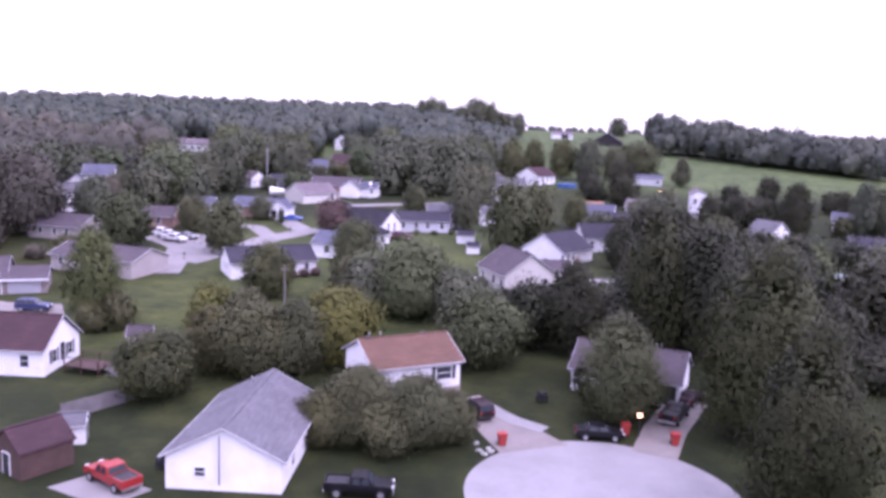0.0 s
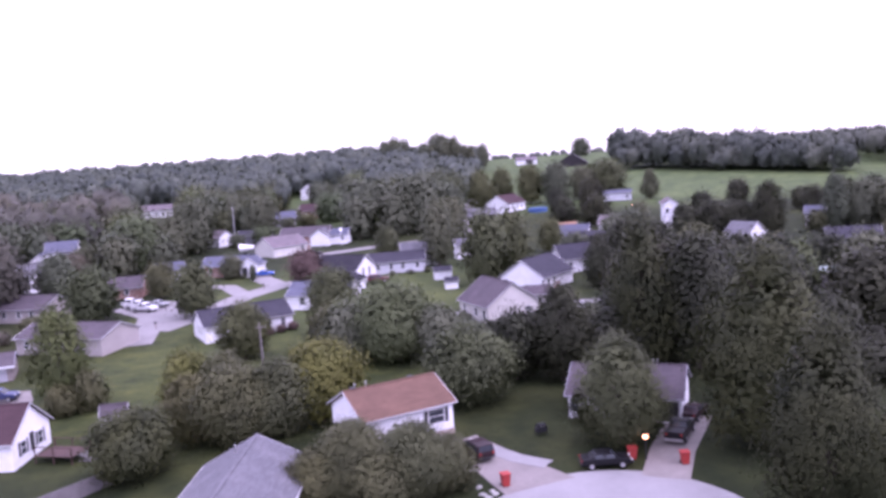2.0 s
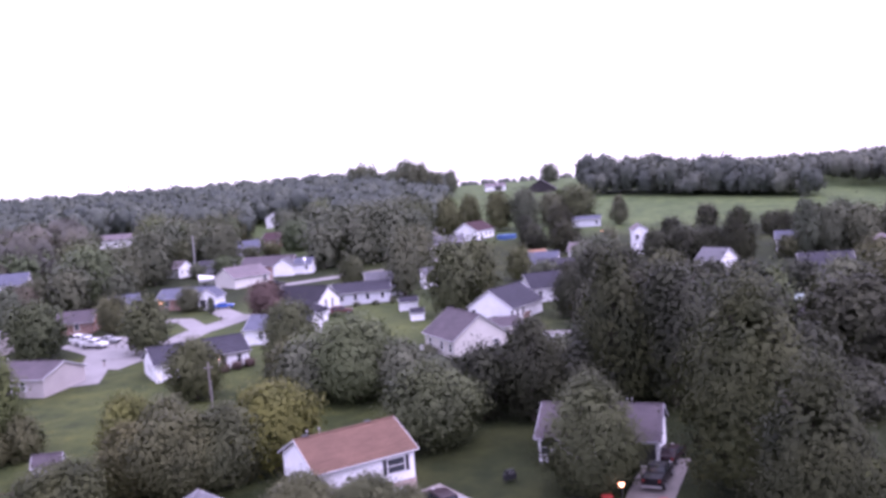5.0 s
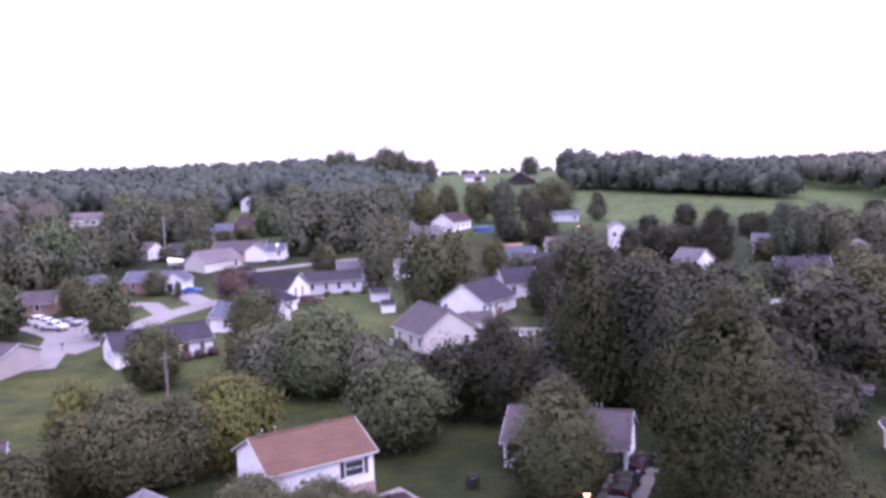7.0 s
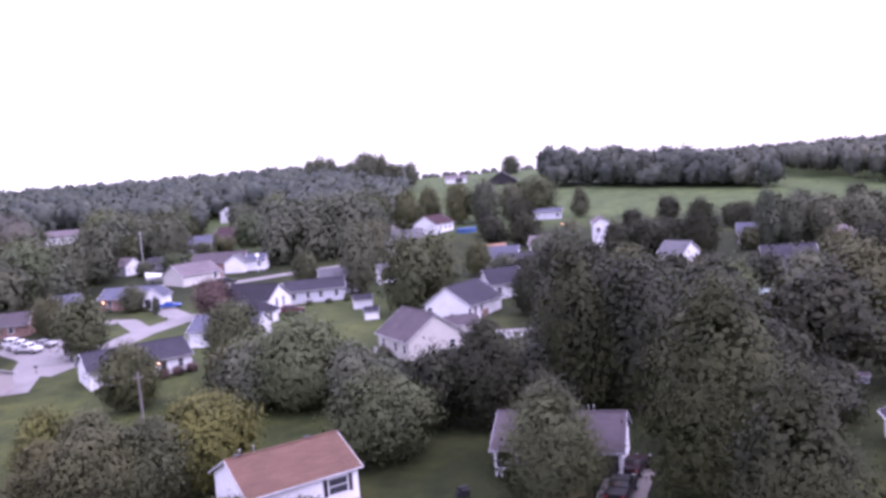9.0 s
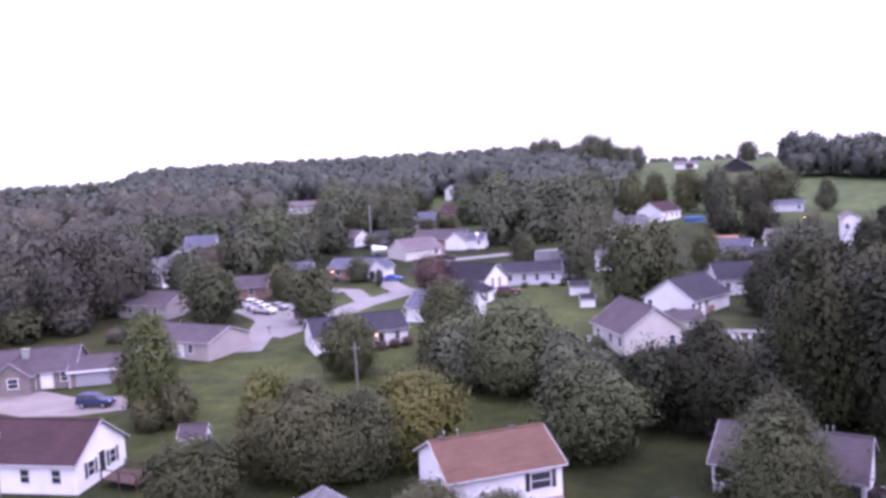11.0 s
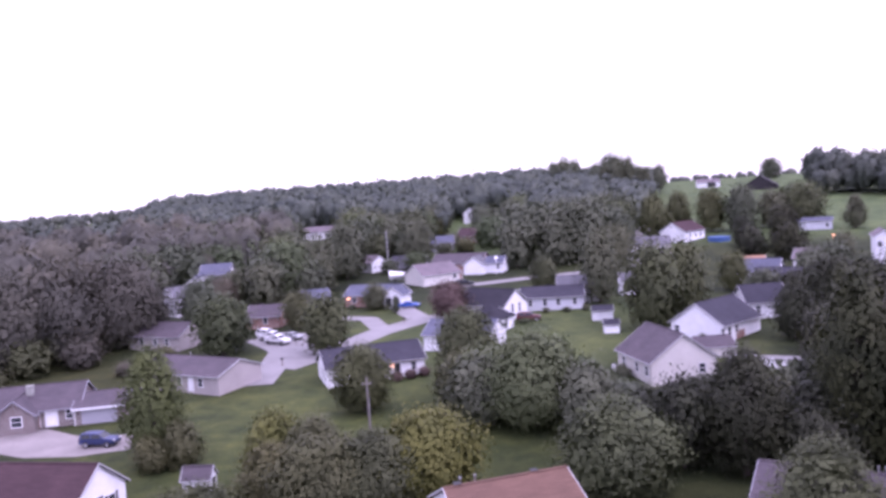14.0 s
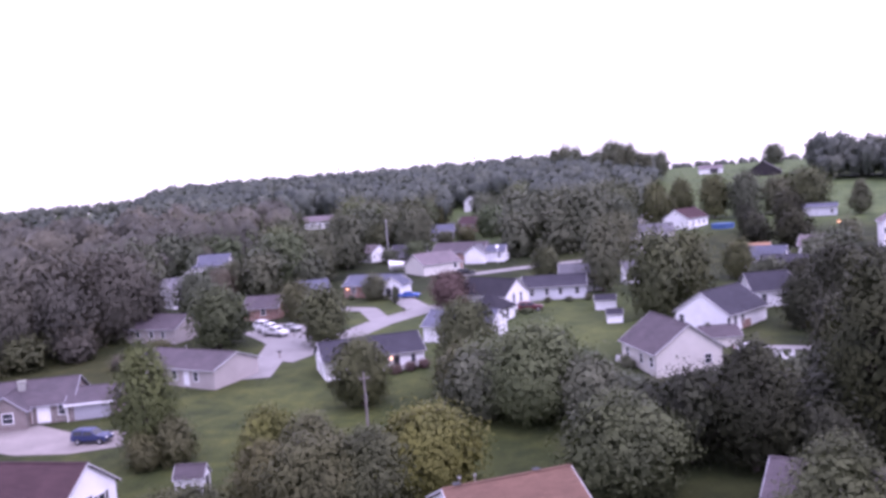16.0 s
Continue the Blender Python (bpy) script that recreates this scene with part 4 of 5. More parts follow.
near = "by the turning circle"
tree(20.4, 50.2, 16.8, 5.0, LEAF_FRESH, "oval", 3, 0.03, near)
tree(21.7, 68.1, 19.6, 6.5, LEAF_RUSSET, "oval", 3, 0.03, near)
tree(7.8, 70.0, 11.4, 4.9, LEAF_GREY, "oval", 3, 0.03, "in front of a mauve-roofed house")
tree(-7.4, 84.5, 9.7, 5.9, LEAF_GREY, "round", 2, 0.05, "beside the red-roofed house")
tree(-16.6, 59.8, 7.5, 4.2, LEAF_OLIVE, "round", 3, 0.05, "in front of the red-roofed house")
tree(-11.4, 59.6, 7.1, 3.9, LEAF_OLIVE, "round", 3, 0.05, "in front of the red-roofed house")
tree(-19.6, 58.4, 5.4, 3.0, LEAF_OLIVE, "round", 2, 0.04, "in front of the red-roofed house")
tree(-13.6, 57.6, 5.6, 3.3, LEAF_OLIVE, "round", 2, 0.04, "in front of the red-roofed house")
tree(-8.4, 61.2, 5.3, 2.8, LEAF_OLIVE, "round", 2, 0.04, "in front of the red-roofed house")
tree(-40.2, 67.0, 7.3, 4.8, LEAF_RUSSET, "round", 2, 0.04, "beside the grey-roofed house")
tree(-59.8, 89.6, 14.8, 3.9, LEAF_LIME, "column", 2, 0.0, "on the meadow")
tree(-56.2, 89.0, 5.6, 2.8, LEAF_OLIVE, "round", 1, 0.0, "on the meadow")
tree(-58.6, 87.2, 4.4, 2.4, LEAF_OLIVE, "round", 1, 0.0, "on the meadow")
tree(-23.9, 80.5, 10.1, 5.0, LEAF_YELLOW, "round", 2, 0.05, "behind the red-roofed house")
tree(-32.4, 75.5, 9.0, 4.8, LEAF_BARKY, "round", 2, 0.02, "behind the grey-roofed house")
tree(-37.4, 76.0, 8.0, 4.2, LEAF_BARKY, "oval", 2, 0.02, "behind the grey-roofed house")
tree(-34.8, 79.5, 9.6, 4.0, LEAF_OLIVE, "oval", 2, 0.02, "behind the grey-roofed house")
tree(-39.2, 80.0, 9.8, 3.6, LEAF_YELLOW, "round", 2, 0.05, "behind the grey-roofed house")
tree(-28.0, 77.0, 8.8, 4.4, LEAF_OLIVE, "round", 2, 0.05, "behind the grey-roofed house")
tree(3.9, 91.5, 13.2, 4.6, LEAF_DEEP, "oval", 2, 0.04)
tree(-1.8, 93.0, 9.3, 3.8, LEAF_DEEP, "round", 1, 0.04)
tree(14.3, 93.9, 20.6, 4.9, LEAF_FRESH, "oval", 2, 0.04)
tree(20.9, 93.6, 18.2, 6.2, LEAF_DEEP, "oval", 2, 0.04)
tree(11.9, 94.0, 9.5, 4.6, LEAF_DEEP, "round", 1, 0.04)
tree(27.5, 94.0, 14.0, 5.0, LEAF_DEEP, "round", 1, 0.04)
tree(16.5, 99.0, 13.0, 5.0, LEAF_DEEP, "round", 1, 0.04)
for q in ((14.8, 108.0, 13.0, 4.6), (19.5, 113.0, 15.0, 5.6), (25.0, 108.0, 15.0, 5.6), (12.6, 101.0, 10.0, 4.0), (30.0, 120.0, 13.0, 6.0), (22.0, 124.0, 12.0, 5.2), (36.0, 112.0, 14.0, 6.2), (17.5, 132.0, 9.0, 4.2), (28.0, 138.0, 11.0, 5.5), (15.0, 148.0, 9.0, 4.0), (22.0, 158.0, 12.0, 5.5)):
    tree(*q, LEAF_DEEP, "round", 1, 0.03, "in a dense dark group")
for q in ((-16.0, 110.5, 6.2, 4.0), (-12.0, 113.0, 4.6, 3.8), (-9.0, 107.5, 4.8, 4.0), (-15.0, 119.0, 5.0, 3.8), (-20.5, 115.0, 7.2, 4.6), (-25.5, 111.0, 9.0, 4.8), (-21.5, 121.5, 5.0, 3.4), (-6.0, 112.0, 3.0, 2.8), (-29.0, 112.0, 8.0, 4.4)):
    tree(*q, rng.choice((LEAF_MID, LEAF_MID, LEAF_OLIVE, LEAF_DARK)), "round", 1, 0.0, "in a dense hedge-like group")
for q in ((-1.6, 99.0, 7.0, 4.2), (0.8, 105.0, 6.4, 4.0), (-4.4, 95.5, 7.6, 4.0), (8.6, 97.0, 7.4, 4.5), (6.4, 104.5, 6.6, 4.0), (9.6, 90.5, 7.4, 3.8), (3.0, 111.0, 4.6, 3.6), (10.5, 109.0, 6.5, 4.0), (-5.5, 101.5, 5.6, 3.8)):
    tree(*q, rng.choice((LEAF_DEEP, LEAF_DEEP, LEAF_DARK)), "round", 1, 0.0, "in a dense dark group")
for q in ((47.0, 168.0, 5.4, 3.5), (53.5, 170.0, 5.0, 3.5), (60.0, 158.0, 4.0, 3.4), (66.0, 154.0, 2.2, 2.6), (73.0, 155.0, 2.2, 2.6), (78.0, 160.0, 6.5, 4.0), (74.0, 200.0, 6.0, 3.5), (80.5, 203.0, 6.0, 4.0), (86.0, 180.0, 6.5, 4.5), (92.5, 180.0, 6.0, 4.0), (97.0, 183.0, 7.0, 4.5),
          (13.5, 185.0, 6.0, 4.0), (19.0, 184.0, 5.6, 4.0), (24.0, 187.0, 8.5, 4.6), (25.5, 211.0, 6.4, 4.2), (30.5, 213.0, 8.0, 4.4), (38.0, 170.0, 8.0, 4.6), (30.0, 175.0, 9.0, 5.0), (42.0, 155.0, 8.0, 4.6), (57.0, 148.0, 8.0, 4.8), (67.0, 145.0, 7.0, 4.4)):
    tree(*q, rng.choice((LEAF_DARK, LEAF_DEEP, LEAF_OLIVE)), "round", 0, 0.0, "before far houses")
for q in ((-76.0, 328.0, 12.0, 6.0), (-100.0, 325.0, 11.0, 5.0), (-69.0, 338.0, 14.0, 6.0), (-61.0, 331.0, 14.0, 6.0), (-104.0, 340.0, 13.0, 6.0), (-88.0, 362.0, 10.0, 5.0), (-72.0, 368.0, 13.0, 6.0)):
    tree(*q, rng.choice((LEAF_DARK, LEAF_MID)), "round", 0, 0.0, "round the houses up the hill")
for q in ((-106.0, 133.0, 5.0, 4.0), (-112.0, 127.0, 6.4, 4.6), (-111.0, 138.0, 8.0, 5.0), (-92.5, 127.5, 2.6, 2.2), (-118.0, 116.0, 9.0, 5.4), (-110.0, 115.0, 5.0, 3.8), (-90.0, 134.0, 3.6, 2.8)):
    tree(*q, rng.choice((LEAF_BROWN, LEAF_OLIVE)), "round", 0, 0.0, "in rough scrub beside the woods")
for q in ((-100.5, 236.0, 10.0, 5.5), (-86.0, 240.5, 4.4, 3.4), (-79.0, 245.0, 6.0, 4.6), (-70.0, 299.0, 9.0, 5.0), (-82.5, 299.0, 5.0, 3.5), (-66.0, 290.0, 12.0, 6.0), (-73.5, 282.0, 5.0, 4.0), (-90.5, 282.0, 9.0, 5.0), (-79.0, 276.0, 4.6, 3.6)):
    tree(*q, rng.choice((LEAF_DARK, LEAF_MID, LEAF_OLIVE)), "round", 0, 0.0, "beside far houses")
for q in ((38.0, 85.0, 5.0, 4.0), (53.0, 92.0, 6.5, 5.0), (41.0, 92.0, 5.0, 4.0), (36.5, 94.0, 9.0, 4.8)):
    tree(*q, LEAF_DEEP, "round", 1, 0.0, "in a dense dark group")
tree(46.8, 103.0, 13.5, 8.0, LEAF_DEEP, "round", 1, 0.04)
tree(33.0, 104.0, 12.0, 6.0, LEAF_DEEP, "round", 1, 0.04)
tree(60.8, 194.9, 15.0, 5.0, LEAF_DEEP, "oval", 2, 0.0, "by the pasture")
tree(77.5, 197.5, 15.9, 3.4, LEAF_DARK, "column", 1, 0.03, "by the pasture")
for q in ((84.6, 199.8, 13.2, 4.7), (91.4, 197.5, 13.0, 5.2), (99.5, 195.0, 12.8, 5.4), (107.0, 192.0, 13.0, 5.4)):
    tree(*q, LEAF_DARK, "round", 1, 0.03, "by the pasture")
for q in ((42.7, 202.0, 9.5, 4.5), (49.1, 199.7, 10.0, 4.7), (54.9, 197.2, 9.6, 4.3), (81.3, 223.0, 9.9, 3.8)):
    tree(*q, LEAF_DEEP, "round", 1, 0.03, "by the pasture")
for q in ((38.6, 124.1, 12.1, 4.2), (43.2, 123.4, 11.2, 3.9), (57.1, 131.2, 11.0, 4.6), (64.8, 129.2, 11.7, 5.6), (50.0, 118.0, 10.0, 4.5), (31.0, 117.0, 11.0, 5.0)):
    tree(*q, rng.choice((LEAF_OLIVE, LEAF_DARK, LEAF_MID)), "round", 1, 0.03)
tree(-6.8, 157.5, 15.8, 5.6, LEAF_GREY, "round", 1, 0.03)
tree(-2.0, 164.0, 15.0, 5.6, LEAF_GREY, "round", 1, 0.03)
tree(-18.6, 184.5, 16.2, 4.7, LEAF_DARK, "round", 1, 0.03)
tree(-31.0, 250.0, 19.5, 9.6, LEAF_DARK, "round", 1, 0.03)
tree(-30.6, 119.7, 12.3, 5.0, LEAF_GREY, "round", 2, 0.04, "on the meadow")
tree(-18.5, 105.0, 11.8, 6.2, LEAF_MID, "round", 2, 0.03, "on the meadow")
tree(-12.1, 102.5, 8.5, 4.2, LEAF_DARK, "round", 1, 0.03, "on the meadow")
tree(-25.1, 105.0, 9.0, 4.8, LEAF_DARK, "round", 1, 0.03, "on the meadow")
tree(-42.4, 110.0, 9.2, 4.4, LEAF_GREY, "round", 2, 0.04, "before a white house")
tree(-62.0, 142.0, 11.1, 4.9, LEAF_GREY, "round", 1, 0.03, "by the street")
tree(-82.8, 142.0, 11.6, 5.8, LEAF_GREY, "round", 1, 0.03, "by the parked trucks")
tree(-77.4, 162.5, 8.6, 4.2, LEAF_OLIVE, "round", 1, 0.03, "by the parked trucks")
tree(-46.8, 167.5, 8.6, 4.6, LEAF_RED, "round", 1, 0.08, "by the street")
tree(-68.8, 183.5, 6.0, 3.3, LEAF_DARK, "round", 1, 0.03, "before a brick house")
tree(-62.0, 178.0, 4.2, 1.2, LEAF_DARK, "cone", 0, 0.03, "on a lawn")
tree(-33.4, 201.6, 8.8, 3.6, LEAF_OLIVE, "round", 1, 0.03)
for q in ((-21.9, 296.4, 14.2, 6.4), (-11.6, 294, 15.5, 5.6), (-3.7, 313.0, 14.5, 5.2), (14.6, 270.0, 9.0, 3.2), (7.0, 305.0, 15.8, 5.8), (16.6, 303.0, 16.4, 6.6), (27.0, 308.0, 13.5, 6.0),
          (36.2, 312.0, 15.6, 9.0), (14.8, 239, 9.9, 4.6), (24.0, 237, 9.6, 5.4), (8.4, 194, 8.8, 3.6), (25.6, 262.0, 13.0, 5.2)):
    tree(*q, rng.choice((LEAF_DEEP, LEAF_DARK, LEAF_GREY)), "round", 1, 0.03, "below the pasture")
for q in ((-102.2, 205, 16.2, 8.4), (-96.1, 213, 15.1, 6.4), (-96.0, 232, 17.5, 6.6), (-101.0, 241, 14.0, 6.0), (-84.0, 262, 15.4, 6.4), (-110.5, 188, 8.5, 4.4),
          (-106.0, 200, 9.5, 5.0), (-108.0, 149, 19.0, 8.3), (-115.0, 139, 19.5, 8.7), (-119.0, 129.0, 19.3, 7.5), (-125.0, 160, 17.0, 8.0), (-46.5, 258, 18.5, 11.0),
          (-22.5, 258, 16.0, 8.0), (-18.2, 222, 13.5, 5.5), (-104.0, 168, 11.0, 5.5), (-126.0, 118.0, 16.0, 8.0)):
    tree(*q, LEAF_BROWN if q[0] < -104 else rng.choice((LEAF_DARK, LEAF_DARK, LEAF_MID)), "round", 2 if q[0] < -104 else 1, 0.02, "in the wooded gardens")

for q in ((-117.0, 203.0, 8.0, 3.8), (-122.6, 203.5, 7.0, 4.0), (-111.5, 199.0, 9.5, 4.4)):
    tree(*q, LEAF_DARK, "round", 1, 0.02, "before a tall white house")
tree(50.0, 296.0, 11.5, 4.4, LEAF_DARK, "cone", 1, 0.03, "below the pasture")
# lone tree on the pasture
tree(50.0, 560.0, 13.5, 6.8, LEAF_DARK, "round", 1, 0.0, "alone on the pasture")

# trees scattered between the far gardens, clear of the views to the far houses
HOUSES = [(o.matrix_world.translation.x, o.matrix_world.translation.y) for o in scene.objects if o.parent is None and o.type == "EMPTY" and o.name.split(".")[0] in ("house", "garden_shed", "barn", "farm_shed")]


def clear(x, y, r, h):
    for hx, hy in HOUSES:
        if math.hypot(x - hx, y - hy) < r + 8:
            return False
        if y < hy:
            k = (y - 2) / (hy - 2)
            if abs(x - hx * k) < r + 6.5 * k and ground(x, y) + h > 30 + (ground(hx, hy) + 1 - 30) * k:
                return False
    return True


placed = 0
for i in range(4000):
    x, y = rng.uniform(-190, 58), rng.uniform(185, 345)
    if placed > 125 or x < -60 - y * 0.45 or x > -24:
        continue
    hgt = rng.uniform(9, 15.5)
    rad = hgt * rng.uniform(0.4, 0.56)
    if clear(x, y, rad, hgt) and not (-75 < x < -25 and 186 < y < 238) and not (-35 < x < 60 and 240 < y < 300 and rng.random() < 0.6):
        tree(x, y, hgt, rad, rng.choice((LEAF_DARK, LEAF_DARK, LEAF_MID, LEAF_OLIVE)), "round", 0, 0.02, "among the far gardens", "trees of the far gardens")
        placed += 1


placed = 0
for i in range(600):
    x, y = rng.uniform(26, 140), rng.uniform(172, 268)
    hgt = rng.uniform(5.5, 9)
    rad = hgt * rng.uniform(0.42, 0.56)
    if placed < 34 and abs(x - y * 0.312) > 9 and x < y * 0.62 and clear(x, y, rad, hgt):
        tree(x, y, hgt, rad, rng.choice((LEAF_DARK, LEAF_DEEP, LEAF_DEEP)), "round", 0, 0.02, "below the pasture", "trees below the pasture")
        placed += 1


def woods(name, label, spots, mat, seed, sprays=60, size=1.0):
    """A wood as one mesh: every tree a lumpy, leafy mass with loose sprays standing out of it."""
    r = np.random.RandomState(seed)
    rings, segs = 6, 9
    th = np.linspace(0.06, 2.55, rings)[:, None]
    az = (np.arange(segs) * 2 * math.pi / segs)[None, :]
    vs, ns, fs = [], [], []
    count = 0
    idx = np.arange(rings * segs).reshape(rings, segs)
    grid = np.stack([idx[:-1], idx[1:], np.roll(idx[1:], -1, 1), np.roll(idx[:-1], -1, 1)], -1).reshape(-1, 4)
    for x, y, h, rad in spots:
        # a dome on a skirt that hangs to the ground
        dome = min(0.5 * h, 1.05 * rad)
        mid = np.array([x, y, ground(x, y) + h - dome])
        f = r.rand(4) * 6.283

        def swell(t, a):
            return 1 + 0.13 * np.sin(3 * a + f[0] + 2 * t) + 0.11 * np.sin(4 * a + f[1] - 4 * t) + 0.08 * np.sin(5 * t + f[2]) + 0.07 * np.sin(7 * a + f[3] + 5 * t)

        def place(t, a, k):
            q = k * swell(t, a)
            up = np.cos(t) * np.where(t < 1.571, dome, h - dome)
            return np.stack([rad * q * np.sin(t) * np.cos(a), rad * q * np.sin(t) * np.sin(a), q * up + 0 * a], -1)

        core = place(th, az, 0.76)
        across = np.roll(core, -1, 1) - np.roll(core, 1, 1)
        down = np.gradient(core, axis=0)
        normal = unit(np.cross(down, across).reshape(-1, 3))
        core = core.reshape(-1, 3)
        normal *= np.sign((normal * core).sum(1))[:, None]
        vs.append(mid + core)
        ns.append(unit(normal + 0.3 * unit(core)))
        fs.append(grid + count)
        count += rings * segs
        t = np.arccos(1 - 1.6 * r.rand(sprays))
        a = r.rand(sprays) * 6.283
        p = place(t, a, 0.74 + 0.3 * r.rand(sprays))
        d = unit(p / np.array([rad, rad, dome]))
        nn = d + 0.55 * r.randn(sprays, 3)
        side = unit(np.cross(nn, r.randn(sprays, 3)))
        along = unit(np.cross(nn, side))
        w = size * (0.5 + 0.8 * r.rand(sprays, 1))
        quad = np.stack([p - side * w, p - along * w * 0.7, p + side * w, p + along * w * 0.7], 1)
        turned = (np.cross(side, along) * d).sum(1) < 0
        quad[turned] = quad[turned][:, ::-1]
        vs.append(mid + quad.reshape(-1, 3))
        ns.append(np.repeat(unit(d + np.array([0, 0, 0.25]) + 0.32 * r.randn(sprays, 3)), 4, 0))
        fs.append(np.arange(sprays * 4).reshape(-1, 4) + count)
        count += sprays * 4
    me = bpy.data.meshes.new(name)
    me.from_pydata(np.concatenate(vs).tolist(), [], np.concatenate(fs).tolist())
    me.polygons.foreach_set("use_smooth", np.ones(len(me.polygons), dtype=bool))
    me.normals_split_custom_set_from_vertices(np.concatenate(ns).tolist())
    me.materials.append(mat)
    tagged(new(name, me), label, "woods", kind="stuff")


def fill(x0, x1, y0, y1, step, test, h0, h1, seed):
    r = random.Random(seed)
    spots = []
    y = y0
    while y < y1:
        x = x0
        while x < x1:
            px, py = x + r.uniform(-0.45, 0.45) * step, y + r.uniform(-0.45, 0.45) * step
            if test(px, py):
                h = r.uniform(h0, h1)
                spots.append((px, py, h, h * r.uniform(0.36, 0.56)))
            x += step
        y += step
    return spots


def wooded_hill(x, y):
    edge = -22 + (y - 330) * 0.02
    return x < edge and clear(x, y, 5, 14) and x > -y * 0.70 + 12 * math.sin(y * 0.05)


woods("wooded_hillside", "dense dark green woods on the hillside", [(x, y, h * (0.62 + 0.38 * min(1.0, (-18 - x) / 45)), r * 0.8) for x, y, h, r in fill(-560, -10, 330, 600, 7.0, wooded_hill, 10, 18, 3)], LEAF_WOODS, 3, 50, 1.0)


def edge_wood(x, y):
    return y > 424 - (x - 60) * 1.14 and y < 462 - (x - 60) * 0.9


def back_wood(x, y):
    return x > 153 + (437 - y) * 0.155 or 455 - (x - 120) * 0.15 < y


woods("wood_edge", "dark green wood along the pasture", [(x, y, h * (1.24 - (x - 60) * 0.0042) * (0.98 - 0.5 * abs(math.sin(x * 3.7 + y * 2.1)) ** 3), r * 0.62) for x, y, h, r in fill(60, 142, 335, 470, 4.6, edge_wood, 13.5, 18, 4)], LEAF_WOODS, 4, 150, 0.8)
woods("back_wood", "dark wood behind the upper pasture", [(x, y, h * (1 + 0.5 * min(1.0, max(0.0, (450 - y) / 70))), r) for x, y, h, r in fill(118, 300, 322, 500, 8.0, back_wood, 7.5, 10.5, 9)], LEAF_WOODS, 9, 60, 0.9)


def low_wood(x, y):
    return x < -y * 0.70 + 12 * math.sin(y * 0.05) and x > -y * 1.35 and x < -190


woods("low_woods", "dense woods on the low ground, haze tinted into the foliage", fill(-640, -190, 320, 560, 11, low_wood, 10, 15, 12), LEAF_WOODS, 12, 40, 1.4)
woods("low_far_woods", "woods on the far low ground, haze tinted into the foliage", fill(-1000, -330, 560, 840, 19, lambda x, y: x < -y * 0.6, 9, 14, 15), LEAF_WOODS, 15, 24, 1.4)
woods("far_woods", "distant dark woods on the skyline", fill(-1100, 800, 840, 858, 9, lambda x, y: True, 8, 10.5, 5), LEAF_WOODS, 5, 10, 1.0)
for x, y, h, r in fill(-70, -10, 478, 522, 10.5, lambda x, y: x < -30 or rng.random() < 0.4, 15, 25, 6):
    h *= 1.0 if x < -28 else 0.72
    tree(x, y, h, r * 0.44, LEAF_DARK, "round", 0, 0.16, "on the wooded hilltop", "trees on the hilltop")
woods("left_woods", "dense brownish woods beyond the gardens", fill(-330, -125, 110, 330, 10.5, lambda x, y: clear(x, y, 5, 14) and x < -115 - max(0, y - 200) * 0.35, 8, 19, 8), LEAF_BROWN, 8, 130, 0.75)


# ---- vehicles ----


def loft_body(bm, profile, half, roof_z, sill_z):
    """A car body from its side profile; the sides lean in above the belt and under the sill."""
    left, right = [], []
    for x, z in profile:
        k = half * (1 - 0.16 * max(0.0, (z - 0.85) / max(0.3, roof_z - 0.85)) - 0.05 * (z < sill_z))
        left.append(bm.verts.new((x, k, z)))
        right.append(bm.verts.new((x, -k, z)))
    bm.faces.new(left)
    bm.faces.new(right[::-1])
    for i in range(len(profile)):
        j = (i + 1) % len(profile)
        bm.faces.new((left[i], right[i], right[j], left[j]))
    bmesh.ops.recalc_face_normals(bm, faces=bm.faces)
    bmesh.ops.bevel(bm, geom=list(bm.edges), offset=0.05, segments=2, affect="EDGES", profile=0.6)


CARS = {
    "sedan": dict(half=0.88, roof=1.42, profile=((-2.25, 0.35), (-2.3, 0.7), (-2.2, 0.95), (-1.5, 1.0), (-0.95, 1.38), (-0.2, 1.42), (0.35, 1.36), (1.0, 0.98), (2.05, 0.85), (2.3, 0.65), (2.28, 0.35)), wheels=(-1.4, 1.4), r=0.33,
                  glass=((-1.42, 1.0, -0.98, 1.34), (0.98, 0.97, 0.42, 1.32)), side=(-1.1, 0.75, 0.98, 1.30)),
    "suv": dict(half=0.93, roof=1.75, profile=((-2.3, 0.42), (-2.35, 0.8), (-2.3, 1.1), (-2.1, 1.68), (-1.2, 1.75), (0.2, 1.7), (0.95, 1.12), (2.1, 1.0), (2.33, 0.8), (2.3, 0.42)), wheels=(-1.4, 1.45), r=0.37,
                glass=((-2.28, 1.12, -2.12, 1.6), (0.93, 1.12, 0.3, 1.62)), side=(-1.95, 0.55, 1.12, 1.6)),
    "pickup": dict(half=0.96, roof=1.8, profile=((-2.75, 0.5), (-2.8, 0.95), (-2.7, 1.12), (-0.75, 1.12), (-0.6, 1.74), (0.1, 1.8), (0.65, 1.72), (1.2, 1.16), (2.45, 1.08), (2.72, 0.9), (2.7, 0.5)), wheels=(-1.75, 1.75), r=0.4,
                   glass=((-0.74, 1.16, -0.62, 1.66), (1.18, 1.17, 0.72, 1.66)), side=(-0.5, 0.85, 1.16, 1.66)),
}


